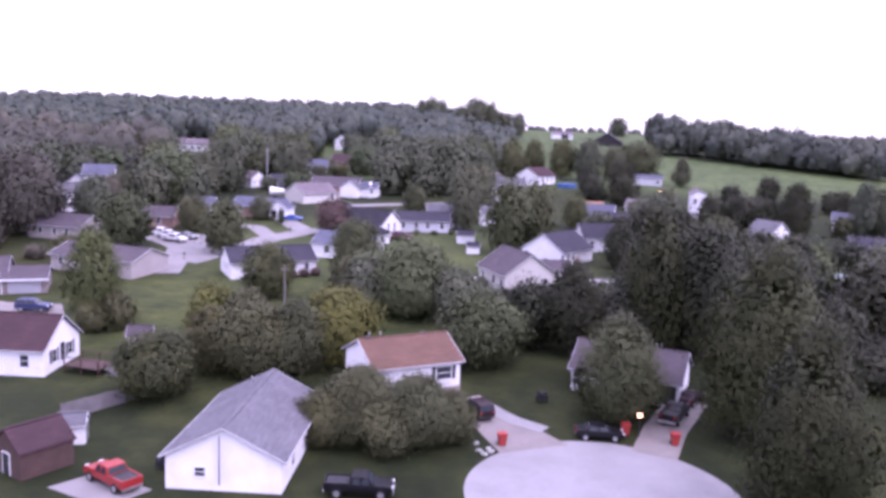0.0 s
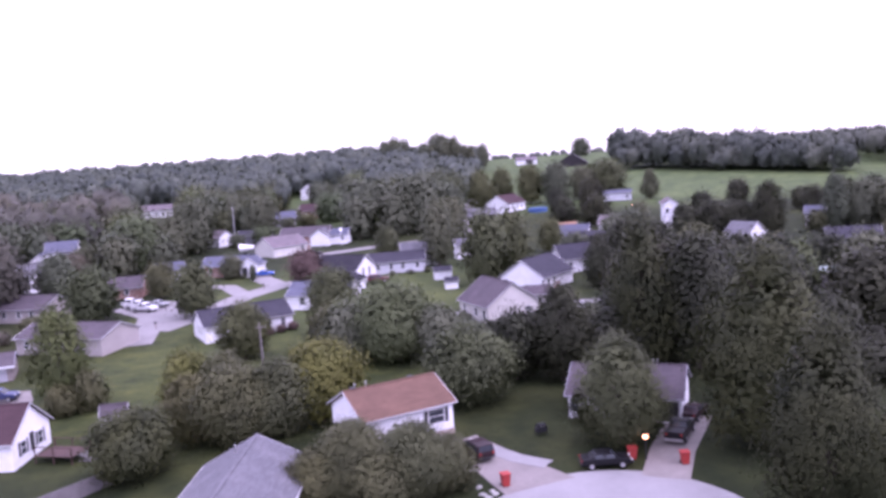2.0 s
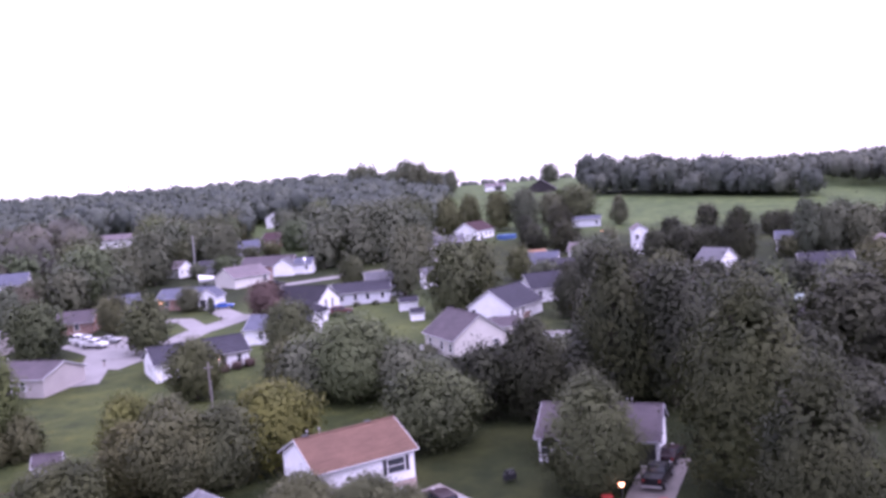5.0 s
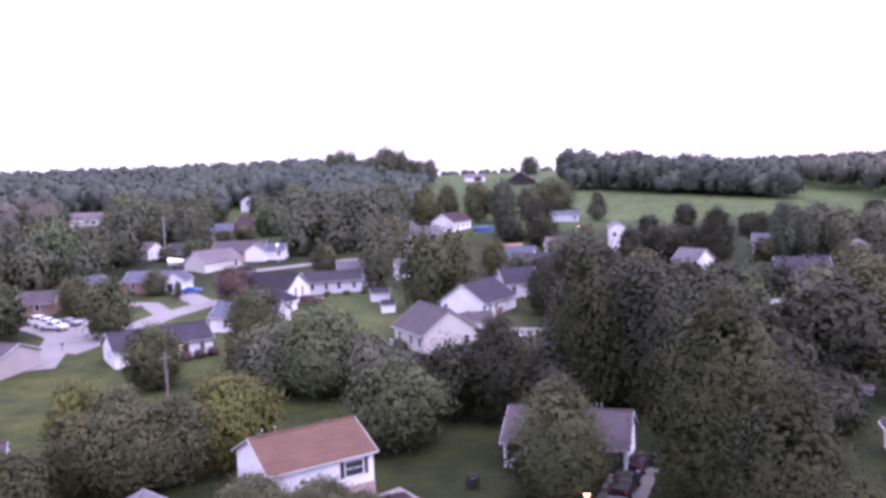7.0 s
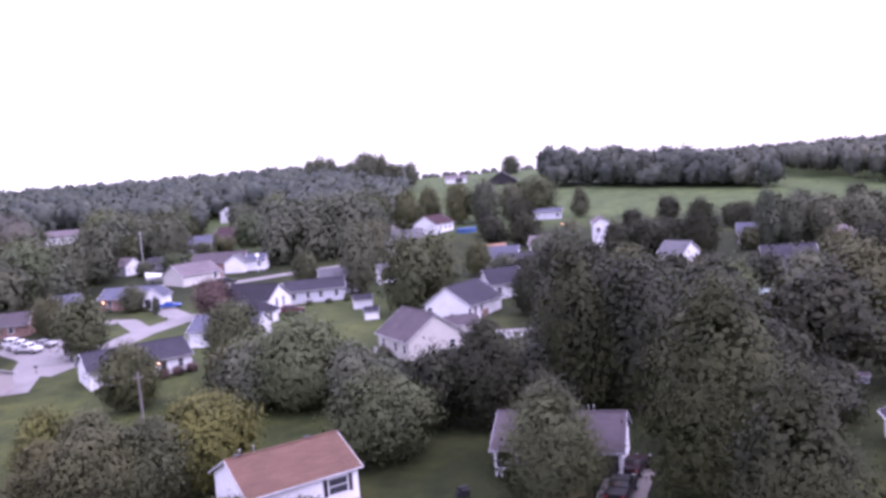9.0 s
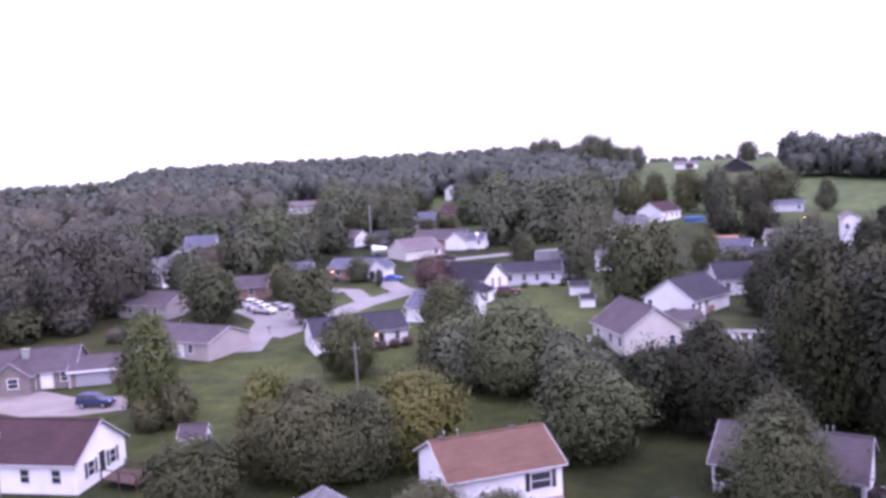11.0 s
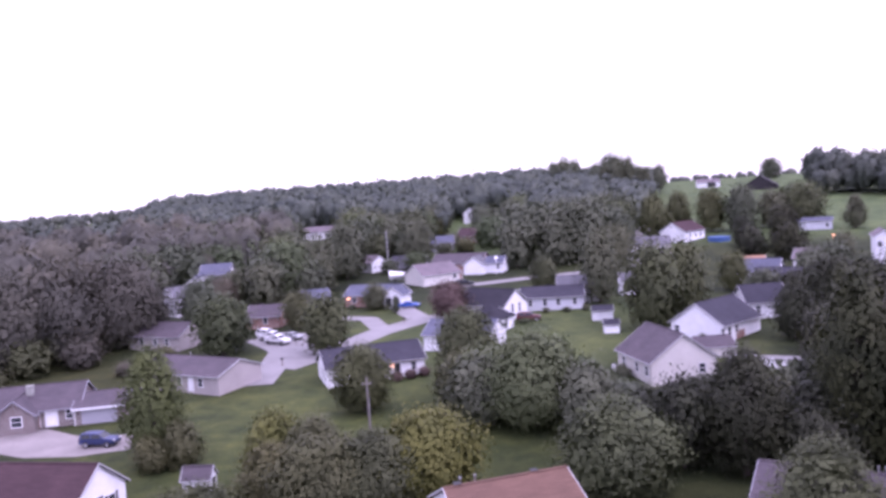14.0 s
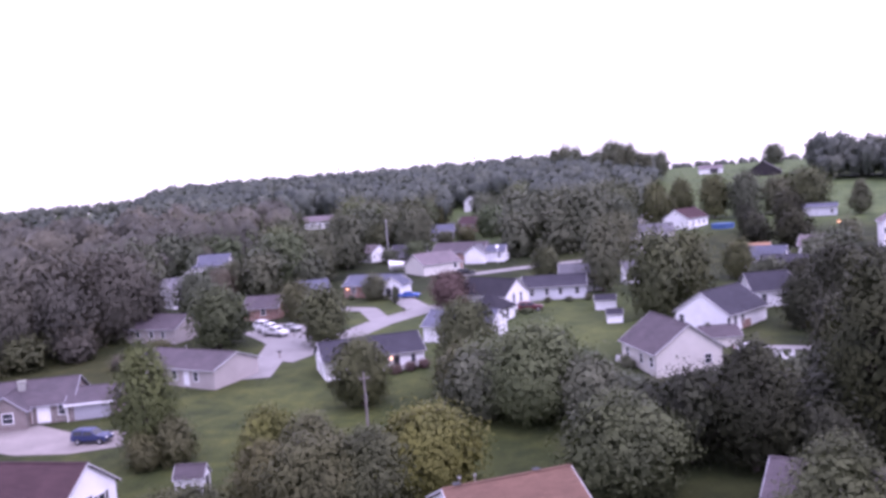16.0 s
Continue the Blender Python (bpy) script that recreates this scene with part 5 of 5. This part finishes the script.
def vehicle(kind, x, y, turn, mat, label, lit=False):
    c = CARS[kind]
    root = tagged(new({"pickup": "pickup_truck"}.get(kind, kind if kind == "suv" else "car")), label, "truck" if kind == "pickup" else "car", "parked vehicles")
    root.matrix_world = pose(x, y, ground(x, y) + 0.07, 0, 0, turn)
    bm = bmesh.new()
    loft_body(bm, c["profile"], c["half"], c["roof"], 0.6)
    body = part("body", bm, mat, root)
    if kind == "pickup":
        part("cargo_bed", boxes((-2.6, -0.9, -0.78, 0.78, 1.13, 1.15)), DARKTRIM, root, "dark open cargo bed")
        for s in (-1, 1):
            part("bed_rail", boxes((-2.7, -0.8, s * 0.86 - 0.06, s * 0.86 + 0.06, 1.1, 1.24)), mat, root)
        part("tailgate", boxes((-2.8, -2.7, -0.9, 0.9, 0.75, 1.24)), mat, root)
    for (x0, z0, x1, z1), name in zip(c["glass"], ("rear_window", "windscreen")):
        bm = bmesh.new()
        k0, k1 = c["half"] * 0.84, c["half"] * 0.72
        out = 0.04 if x0 > x1 else -0.04
        v = [bm.verts.new(q) for q in ((x0 + out, k0, z0), (x0 + out, -k0, z0), (x1 + out, -k1, z1), (x1 + out, k1, z1))]
        w = [bm.verts.new((q.co.x - out, q.co.y, q.co.z - 0.02)) for q in v]
        bm.faces.new(v)
        bm.faces.new(w[::-1])
        for i in range(4):
            bm.faces.new((v[i], w[i], w[(i + 1) % 4], v[(i + 1) % 4]))
        bmesh.ops.recalc_face_normals(bm, faces=bm.faces)
        part(name, bm, GLASS, root)
    x0, x1, z0, z1 = c["side"]
    for s in (-1, 1):
        for a, b in ((x0, (x0 + x1) / 2 - 0.05), ((x0 + x1) / 2 + 0.05, x1)):
            bm = bmesh.new()
            k0, k1 = c["half"] * 0.975, c["half"] * 0.89
            pts = ((a, k0, z0), (b, k0, z0), (b - 0.12, k1, z1), (a + 0.1, k1, z1))
            v = [bm.verts.new((q[0], s * (q[1] + 0.005), q[2])) for q in pts]
            w = [bm.verts.new((q[0], s * (q[1] - 0.06), q[2])) for q in pts]
            bm.faces.new(v)
            bm.faces.new(w[::-1])
            for i in range(4):
                bm.faces.new((v[i], w[i], w[(i + 1) % 4], v[(i + 1) % 4]))
            bmesh.ops.recalc_face_normals(bm, faces=bm.faces)
            part("side_window", bm, GLASS, root)
        for wx in c["wheels"]:
            key = ("wheel", c["r"])
            if key not in PARTS:
                bm = bmesh.new()
                tube(bm, (0, -0.11, 0), (0, 0.11, 0), c["r"], c["r"], 18)
                tyre = bpy.data.meshes.new("wheel")
                bm.to_mesh(tyre)
                bm.free()
                tyre.materials.append(TYRE)
                bm = bmesh.new()
                tube(bm, (0, -0.125, 0), (0, 0.125, 0), c["r"] * 0.62, c["r"] * 0.62, 12)
                rim = bpy.data.meshes.new("rim")
                bm.to_mesh(rim)
                bm.free()
                rim.materials.append(RIM)
                PARTS[key] = (tyre, rim)
            wheel = shared("wheel", PARTS[key][0], root, pose(wx, s * (c["half"] - 0.08), c["r"] - 0.02))
            shared("rim", PARTS[key][1], wheel, pose(0, 0, 0))
        front, back = c["profile"][-2], c["profile"][1]
        part("headlight", boxes((front[0] - 0.12, front[0] + 0.02, s * 0.62 - 0.18, s * 0.62 + 0.18, front[1] - 0.02, front[1] + 0.14)), CLEARLENS, root)
        part("tail_lamp", boxes((back[0] - 0.03, back[0] + 0.1, s * 0.72 - 0.1, s * 0.72 + 0.1, back[1], back[1] + 0.2)), REDLENS if lit else REDPLASTIC, root)
    part("bumper", boxes((c["profile"][-1][0] - 0.05, c["profile"][-1][0] + 0.08, -c["half"] * 0.9, c["half"] * 0.9, 0.4, 0.58)), CHROME if kind == "pickup" else DARKTRIM, root)
    part("bumper", boxes((c["profile"][0][0] - 0.1, c["profile"][0][0] + 0.05, -c["half"] * 0.9, c["half"] * 0.9, 0.4, 0.58)), CHROME if kind == "pickup" else DARKTRIM, root)
    return root


vehicle("pickup", -34.0, 46.6, 150, REDCAR, "red pickup truck parked beside a white house")
vehicle("pickup", -14.2, 48.6, 6, BLACKCAR, "black pickup truck parked by a white house")
vehicle("suv", -6.3, 68.4, 120, DARKCAR, "dark maroon car on the gravel driveway")
vehicle("sedan", 5.8, 64.7, 4, BLACKCAR, "black car parked at the edge of the turning circle")
vehicle("pickup", 13.9, 71.2, 66, BLACKCAR, "black pickup truck on the gravel driveway")
vehicle("sedan", 16.4, 76.4, 60, DARKCAR, "dark car parked by the mauve-roofed house")
vehicle("suv", -71.6, 94.6, 8, NAVYCAR, "navy blue car on the concrete forecourt")
vehicle("pickup", -78.4, 152.4, -12, WHITECAR, "white pickup truck beside other trucks")
vehicle("pickup", -75.6, 149.4, -18, WHITECAR, "white pickup truck beside other trucks")
vehicle("sedan", -74.4, 153.0, -15, SILVERCAR, "silver car beside white trucks")
vehicle("suv", -80.8, 155.0, -15, WHITECAR, "white car beside other trucks")
vehicle("sedan", -61.0, 184.2, 3, BLUECAR, "bright blue car on a driveway")
vehicle("suv", -30.6, 166.0, 10, MAROONCAR, "dark red car beside a white house")
vehicle("suv", -55.5, 212.6, 20, BLACKCAR, "dark car by a far street")
vehicle("sedan", 6.5, 133.0, 10, WHITECAR, "white car beside the cream house")

# ---- smaller things ----


def trash_bin(x, y, turn):
    root = tagged(new("trash_bin"), "red wheeled plastic trash bin standing at the kerb", "trash bin", "red trash bins")
    root.matrix_world = pose(x, y, ground(x, y) + 0.05, 0, 0, turn)
    bm = bmesh.new()
    a = [bm.verts.new((sx * 0.30, sy * 0.30, 0.06)) for sx, sy in ((-1, -1), (1, -1), (1, 1), (-1, 1))]
    b = [bm.verts.new((sx * 0.40, sy * 0.42, 1.15)) for sx, sy in ((-1, -1), (1, -1), (1, 1), (-1, 1))]
    bm.faces.new(a[::-1])
    bm.faces.new(b)
    for i in range(4):
        bm.faces.new((a[i], a[(i + 1) % 4], b[(i + 1) % 4], b[i]))
    bmesh.ops.bevel(bm, geom=list(bm.edges), offset=0.03, segments=2, affect="EDGES")
    part("body", bm, REDPLASTIC, root)
    bm = boxes((-0.44, 0.44, -0.47, 0.45, 1.15, 1.22))
    bmesh.ops.bevel(bm, geom=list(bm.edges), offset=0.025, segments=2, affect="EDGES")
    part("lid", bm, REDPLASTIC, root)
    bm = bmesh.new()
    tube(bm, (-0.35, 0.5, 1.05), (0.35, 0.5, 1.05), 0.03, 0.03)
    part("handle", bm, REDPLASTIC, root)
    for sx in (-1, 1):
        bm = bmesh.new()
        tube(bm, (sx * 0.30, 0.36, 0.12), (sx * 0.38, 0.36, 0.12), 0.14, 0.14, 12)
        part("wheel", bm, TYRE, root)


trash_bin(-3.4, 61.2, 20)
trash_bin(12.9, 64.4, 5)
trash_bin(8.4, 66.0, 10)


def yard_lamp(x, y, label):
    root = tagged(new("yard_lamp"), label, "lamp")
    root.matrix_world = pose(x, y, ground(x, y))
    bm = bmesh.new()
    tube(bm, (0, 0, -0.2), (0, 0, 2.0), 0.055, 0.045)
    tube(bm, (0, 0, 0), (0, 0, 0.25), 0.11, 0.08)
    part("post", bm, DARKTRIM, root, "black lamp post")
    bm = bmesh.new()
    bmesh.ops.create_icosphere(bm, subdivisions=2, radius=0.23, matrix=Matrix.Translation((0, 0, 2.18)))
    part("globe", bm, LAMPGLOW, root, "lit orange-white lamp globe")
    bm = bmesh.new()
    tube(bm, (0, 0, 2.34), (0, 0, 2.47), 0.2, 0.04)
    part("cap", bm, DARKTRIM, root)


yard_lamp(9.7, 66.0, "lit yard lamp on a black post beside the driveway")
yard_lamp(38.6, 263.9, "lit lamp on a post below the pasture")


def utility_pole(x, y, height, turn, label, mat=POLEWOOD):
    root = tagged(new("utility_pole"), label, "utility pole", "utility poles")
    root.matrix_world = pose(x, y, ground(x, y), 0, 0, turn)
    bm = bmesh.new()
    tube(bm, (0, 0, -0.5), (0, 0, height), 0.15, 0.09, 10)
    part("pole", bm, mat, root)
    arm = part("crossarm", boxes((-0.5, 0.5, -0.13, -0.03, height - 0.7, height - 0.6)), mat, root)
    for k in (-0.44, 0.0, 0.44):
        bm = bmesh.new()
        tube(bm, (k, -0.08, height - 0.6), (k, -0.08, height - 0.44), 0.04, 0.03)
        part("insulator", bm, GREYWOOD, arm)
    bm = bmesh.new()
    tube(bm, (0.12, 0, 0), (0.12, 0, height - 2.2), 0.04, 0.04, 6)
    part("conduit", bm, CHROME, root)


root = tagged(new("service_pole"), "slim grey service pole with a white meter box", "pole")
root.matrix_world = pose(-61.4, 67.6, ground(-61.4, 67.6))
bm = bmesh.new()
tube(bm, (0, 0, -0.4), (0, 0, 4.4), 0.07, 0.05)
part("post", bm, GREYWOOD, root)
bm = boxes((-0.2, 0.2, -0.18, -0.06, 3.2, 3.9))
bmesh.ops.bevel(bm, geom=list(bm.edges), offset=0.03, segments=2, affect="EDGES")
part("meter_box", bm, TRIM, root, "white metal box")
utility_pole(-33.5, 90.0, 9.8, 30, "grey wooden utility pole with a crossarm on the meadow")
utility_pole(-88.4, 246.0, 12.5, 10, "pale utility pole beside far houses", GUTTER)
utility_pole(-145.0, 300.0, 13.0, 10, "grey wooden utility pole in the woods")


def fence(x0, y0, x1, y1, height, label):
    root = tagged(new("fence"), label, "fence")
    L = math.hypot(x1 - x0, y1 - y0)
    root.matrix_world = pose(x0, y0, ground(x0, y0), 0, 0, math.degrees(math.atan2(y1 - y0, x1 - x0)))
    board = bpy.data.meshes.new("board")
    bm = boxes((-0.065, 0.065, -0.012, 0.012, 0.05, height))
    bm.to_mesh(board)
    bm.free()
    board.materials.append(GREYWOOD)
    for i in range(int(L / 0.15)):
        shared("board", board, root, pose(0.08 + i * 0.15, 0, rng.uniform(-0.02, 0.02)))
    for i in range(int(L / 2.4) + 1):
        part("post", boxes((i * 2.4 - 0.05, i * 2.4 + 0.05, 0.012, 0.11, -0.3, height + 0.05)), GREYWOOD, root)
    for z in (0.35, height - 0.3):
        part("rail", boxes((0, L, 0.012, 0.05, z - 0.045, z + 0.045)), GREYWOOD, root)


fence(-45.6, 58.6, -41.6, 65.6, 1.7, "silvered wooden board fence beside a lawn")


def deck(x, y, turn, label):
    root = tagged(new("deck"), label, "deck")
    root.matrix_world = pose(x, y, ground(x, y), 0, 0, turn)
    plank = bpy.data.meshes.new("plank")
    bm = boxes((-2.4, 2.4, -0.068, 0.068, 0.82, 0.86))
    bm.to_mesh(plank)
    bm.free()
    plank.materials.append(REDWOOD)
    for i in range(22):
        shared("plank", plank, root, pose(0, -1.55 + i * 0.145, 0))
    for px in (-2.3, 0, 2.3):
        for py in (-1.5, 1.5):
            part("post", boxes((px - 0.06, px + 0.06, py - 0.06, py + 0.06, -0.3, 1.8)), REDWOOD, root)
    for py in (-1.5, 1.5):
        part("rail", boxes((-2.4, 2.4, py - 0.05, py + 0.05, 1.74, 1.82)), REDWOOD, root)
    part("stair_stringer", boxes((2.4, 4.2, -0.6, -0.5, 0.0, 0.12)), GREYWOOD, root)
    for i in range(5):
        part("step", boxes((2.4 + i * 0.3, 2.7 + i * 0.3, -0.6, 0.6, 0.68 - i * 0.165, 0.72 - i * 0.165)), GREYWOOD, root)


deck(-50.6, 72.6, -11, "red-brown wooden deck with pale steps beside a white house")


def boat(x, y, turn):
    root = tagged(new("boat"), "covered white boat on a trailer beside houses", "boat")
    root.matrix_world = pose(x, y, ground(x, y), 0, 0, turn) @ Matrix.Diagonal((0.75, 1.0, 1.55, 1.0))
    bm = bmesh.new()
    rows = []
    for i in range(9):
        u = i / 8
        half = 1.1 * (1 - max(0.0, (u - 0.55) / 0.45) ** 2) + 0.02
        rows.append([bm.verts.new((-3.2 + 6.4 * u, yy * half, z)) for yy, z in ((0, 0.5 + 0.35 * u * u), (0.75, 0.75 + 0.25 * u), (1, 1.35), (0.5, 1.9 - 0.35 * u), (0, 2.1 - 0.5 * u), (-0.5, 1.9 - 0.35 * u), (-1, 1.35), (-0.75, 0.75 + 0.25 * u))])
    for a, b in zip(rows[:-1], rows[1:]):
        for i in range(8):
            bm.faces.new((a[i], b[i], b[(i + 1) % 8], a[(i + 1) % 8]))
    bm.faces.new(rows[0])
    bm.faces.new(rows[-1][::-1])
    bmesh.ops.recalc_face_normals(bm, faces=bm.faces)
    part("hull", bm, WHITECAR, root, "white hull under a pale cover")
    part("trailer", boxes((-3.0, 4.2, -0.06, 0.06, 0.35, 0.47), (-1.2, -1.0, -1.1, 1.1, 0.35, 0.47)), CHROME, root)
    for s in (-1, 1):
        bm = bmesh.new()
        tube(bm, (-1.1, s * 1.05, 0.33), (-1.1, s * 1.22, 0.33), 0.33, 0.33, 14)
        part("wheel", bm, TYRE, root)


boat(-77.4, 223.5, 14)

# above-ground pool, low and round
root = tagged(new("swimming_pool"), "round above-ground pool with a blue liner", "pool")
root.matrix_world = pose(8.6, 281.0, ground(8.6, 281.0))
bm = bmesh.new()
tube(bm, (0, 0, -0.2), (0, 0, 1.2), 3.4, 3.4, 28)
part("pool_wall", bm, TARP, root, "blue pool wall")
bm = bmesh.new()
tube(bm, (0, 0, 1.19), (0, 0, 1.27), 3.55, 3.55, 28)
part("rim", bm, TARP, root)

# covered grills
def grill(x, y, turn, label):
    root = tagged(new("grill"), label, "grill", "covered grills")
    root.matrix_world = pose(x, y, ground(x, y), 0, 0, turn)
    bm = boxes((-0.62, 0.62, -0.33, 0.33, 0.28, 0.92))
    bmesh.ops.bevel(bm, geom=list(bm.edges), offset=0.1, segments=3, affect="EDGES")
    part("body", bm, DARKTRIM, root)
    bm = bmesh.new()
    extrude_x(bm, [(-0.31, 0.9), (0.31, 0.9), (0.29, 1.08), (0.14, 1.2), (-0.14, 1.2), (-0.29, 1.08)], -0.42, 0.42)
    part("lid", bm, BLACKCAR, root, "rounded black lid")
    bm = bmesh.new()
    tube(bm, (-0.3, -0.36, 1.0), (0.3, -0.36, 1.0), 0.02, 0.02, 6)
    part("handle", bm, CHROME, root)
    for sx in (-0.55, 0.55):
        for sy in (-0.27, 0.27):
            part("leg", boxes((sx - 0.03, sx + 0.03, sy - 0.03, sy + 0.03, -0.05, 0.34)), DARKTRIM, root)


grill(0.3, 73.4, 25, "black covered grill standing on the lawn")
grill(-31.6, 50.4, 80, "black covered grill beside a white house")
grill(-31.2, 52.2, 95, "black covered grill beside a white house")

# edging stones by the turning circle
for q in ((-4.6, 60.3), (-5.4, 59.6), (-4.9, 58.9), (-5.8, 61.2), (-4.3, 59.7)):
    root = tagged(new("stone"), "pale stone lying on the lawn by the kerb", "stone", "edging stones")
    root.matrix_world = pose(q[0], q[1], ground(*q), 0, 0, rng.uniform(0, 180))
    bm = bmesh.new()
    bmesh.ops.create_icosphere(bm, subdivisions=2, radius=0.35)
    for v in bm.verts:
        v.co = Vector((v.co.x * 1.2, v.co.y * 0.8, v.co.z * 0.6)) * (1 + 0.25 * noise.noise(v.co * 3 + Vector(q).to_3d()))
    part("rock", bm, STONE, root)

# mailboxes
for q, turn in (((-56.0, 166.0), 20), ((-66.5, 133.5), 0)):
    root = tagged(new("mailbox"), "dark mailbox on a wooden post by the street", "mailbox", "mailboxes")
    root.matrix_world = pose(q[0], q[1], ground(*q), 0, 0, turn)
    part("post", boxes((-0.06, 0.06, -0.06, 0.06, -0.3, 1.05)), WOOD, root)
    bm = boxes((-0.28, 0.28, -0.12, 0.12, 1.05, 1.32))
    bmesh.ops.bevel(bm, geom=list(bm.edges), offset=0.05, segments=2, affect="EDGES")
    part("box", bm, DARKTRIM, root)


# bushes along house walls
def bush(x, y, h, r, mat, where):
    root = tagged(new("bush"), f"low {WORDS[mat.name]} bush {where}", "bush", "garden bushes")
    root.matrix_world = pose(x, y, ground(x, y), 0, 0, rng.uniform(0, 360))
    shared("foliage", crown_for("round", mat, 0, rng.randrange(3)), root, pose(0, 0, -0.1) @ Matrix.Diagonal((2 * r, 2 * r, h, 1)))


for q in ((-41.2, 126.0), (-39.6, 127.4), (-43.0, 124.6)):
    bush(*q, 1.5, 1.1, LEAF_RED, "beside a white house wall")
for q in ((-33.5, 162.5), (-31.0, 164.0), (-20.8, 175.4), (-24.5, 174.8), (-28.6, 174.2), (-66.0, 183.0), (-75.0, 184.5), (-2.5, 144.5), (-10.4, 127.8), (-9.6, 126.2), (1.2, 147.0), (5.4, 76.4), (-8.2, 68.2)):
    bush(*q, rng.uniform(1.1, 1.9), rng.uniform(0.8, 1.3), rng.choice((LEAF_MID, LEAF_DARK)), "beside a house wall")


# white garden chairs on the lawn behind the trees
def garden_chair(x, y, turn):
    root = tagged(new("garden_chair"), "white plastic garden chair on the lawn", "chair", "garden chairs")
    root.matrix_world = pose(x, y, ground(x, y), 0, 0, turn)
    bm = boxes((-0.29, 0.29, -0.28, 0.28, 0.4, 0.44))
    bmesh.ops.bevel(bm, geom=list(bm.edges), offset=0.015, segments=2, affect="EDGES")
    part("seat", bm, TRIM, root)
    bm = bmesh.new()
    for k in range(5):
        tube(bm, (-0.24 + 0.12 * k, 0.25, 0.42), (-0.24 + 0.12 * k, 0.42, 0.98), 0.035, 0.035, 6)
    tube(bm, (-0.29, 0.42, 0.98), (0.29, 0.42, 0.98), 0.035, 0.035, 6)
    part("backrest", bm, TRIM, root)
    for sx in (-0.27, 0.27):
        for sy in (-0.25, 0.25):
            bm = bmesh.new()
            tube(bm, (sx * 1.1, sy * 1.15, -0.03), (sx, sy, 0.42), 0.03, 0.035, 6)
            part("leg", bm, TRIM, root)
        bm = bmesh.new()
        tube(bm, (sx * 1.08, -0.26, 0.64), (sx * 1.08, 0.32, 0.66), 0.03, 0.03, 6)
        part("armrest", bm, TRIM, root)


for q in ((9.2, 130.6, 20), (10.4, 129.2, 60), (11.4, 130.8, -30), (10.0, 132.0, 170), (-26.1, 131.2, 35), (-25.2, 130.6, 80)):
    garden_chair(*q)

# white dish on its post by the far houses
root = tagged(new("satellite_dish"), "white dish on a tall white post by far houses", "satellite dish")
root.matrix_world = pose(-51.2, 230.5, ground(-51.2, 230.5), 0, 0, 15)
bm = bmesh.new()
tube(bm, (0, 0, -0.3), (0, 0, 4.3), 0.11, 0.09)
part("post", bm, TRIM, root)
bm = bmesh.new()
tube(bm, (0, -0.05, 4.55), (0, -0.22, 4.65), 0.16, 0.5, 20)
part("dish", bm, TRIM, root)
bm = bmesh.new()
tube(bm, (0, -0.1, 4.25), (0, -0.9, 4.7), 0.03, 0.03, 6)
part("feed_arm", bm, GREYWOOD, root)

# air conditioner by the cream house
root = tagged(new("air_conditioner"), "white outdoor air conditioner beside the cream house", "air conditioner")
root.matrix_world = pose(-11.2, 129.6, ground(-11.2, 129.6), 0, 0, 40)
bm = boxes((-0.45, 0.45, -0.45, 0.45, 0.0, 0.95))
bmesh.ops.bevel(bm, geom=list(bm.edges), offset=0.05, segments=2, affect="EDGES")
part("casing", bm, TRIM, root)
bm = bmesh.new()
tube(bm, (0, 0, 0.9), (0, 0, 0.99), 0.36, 0.36, 16)
part("fan_grille", bm, DARKTRIM, root)
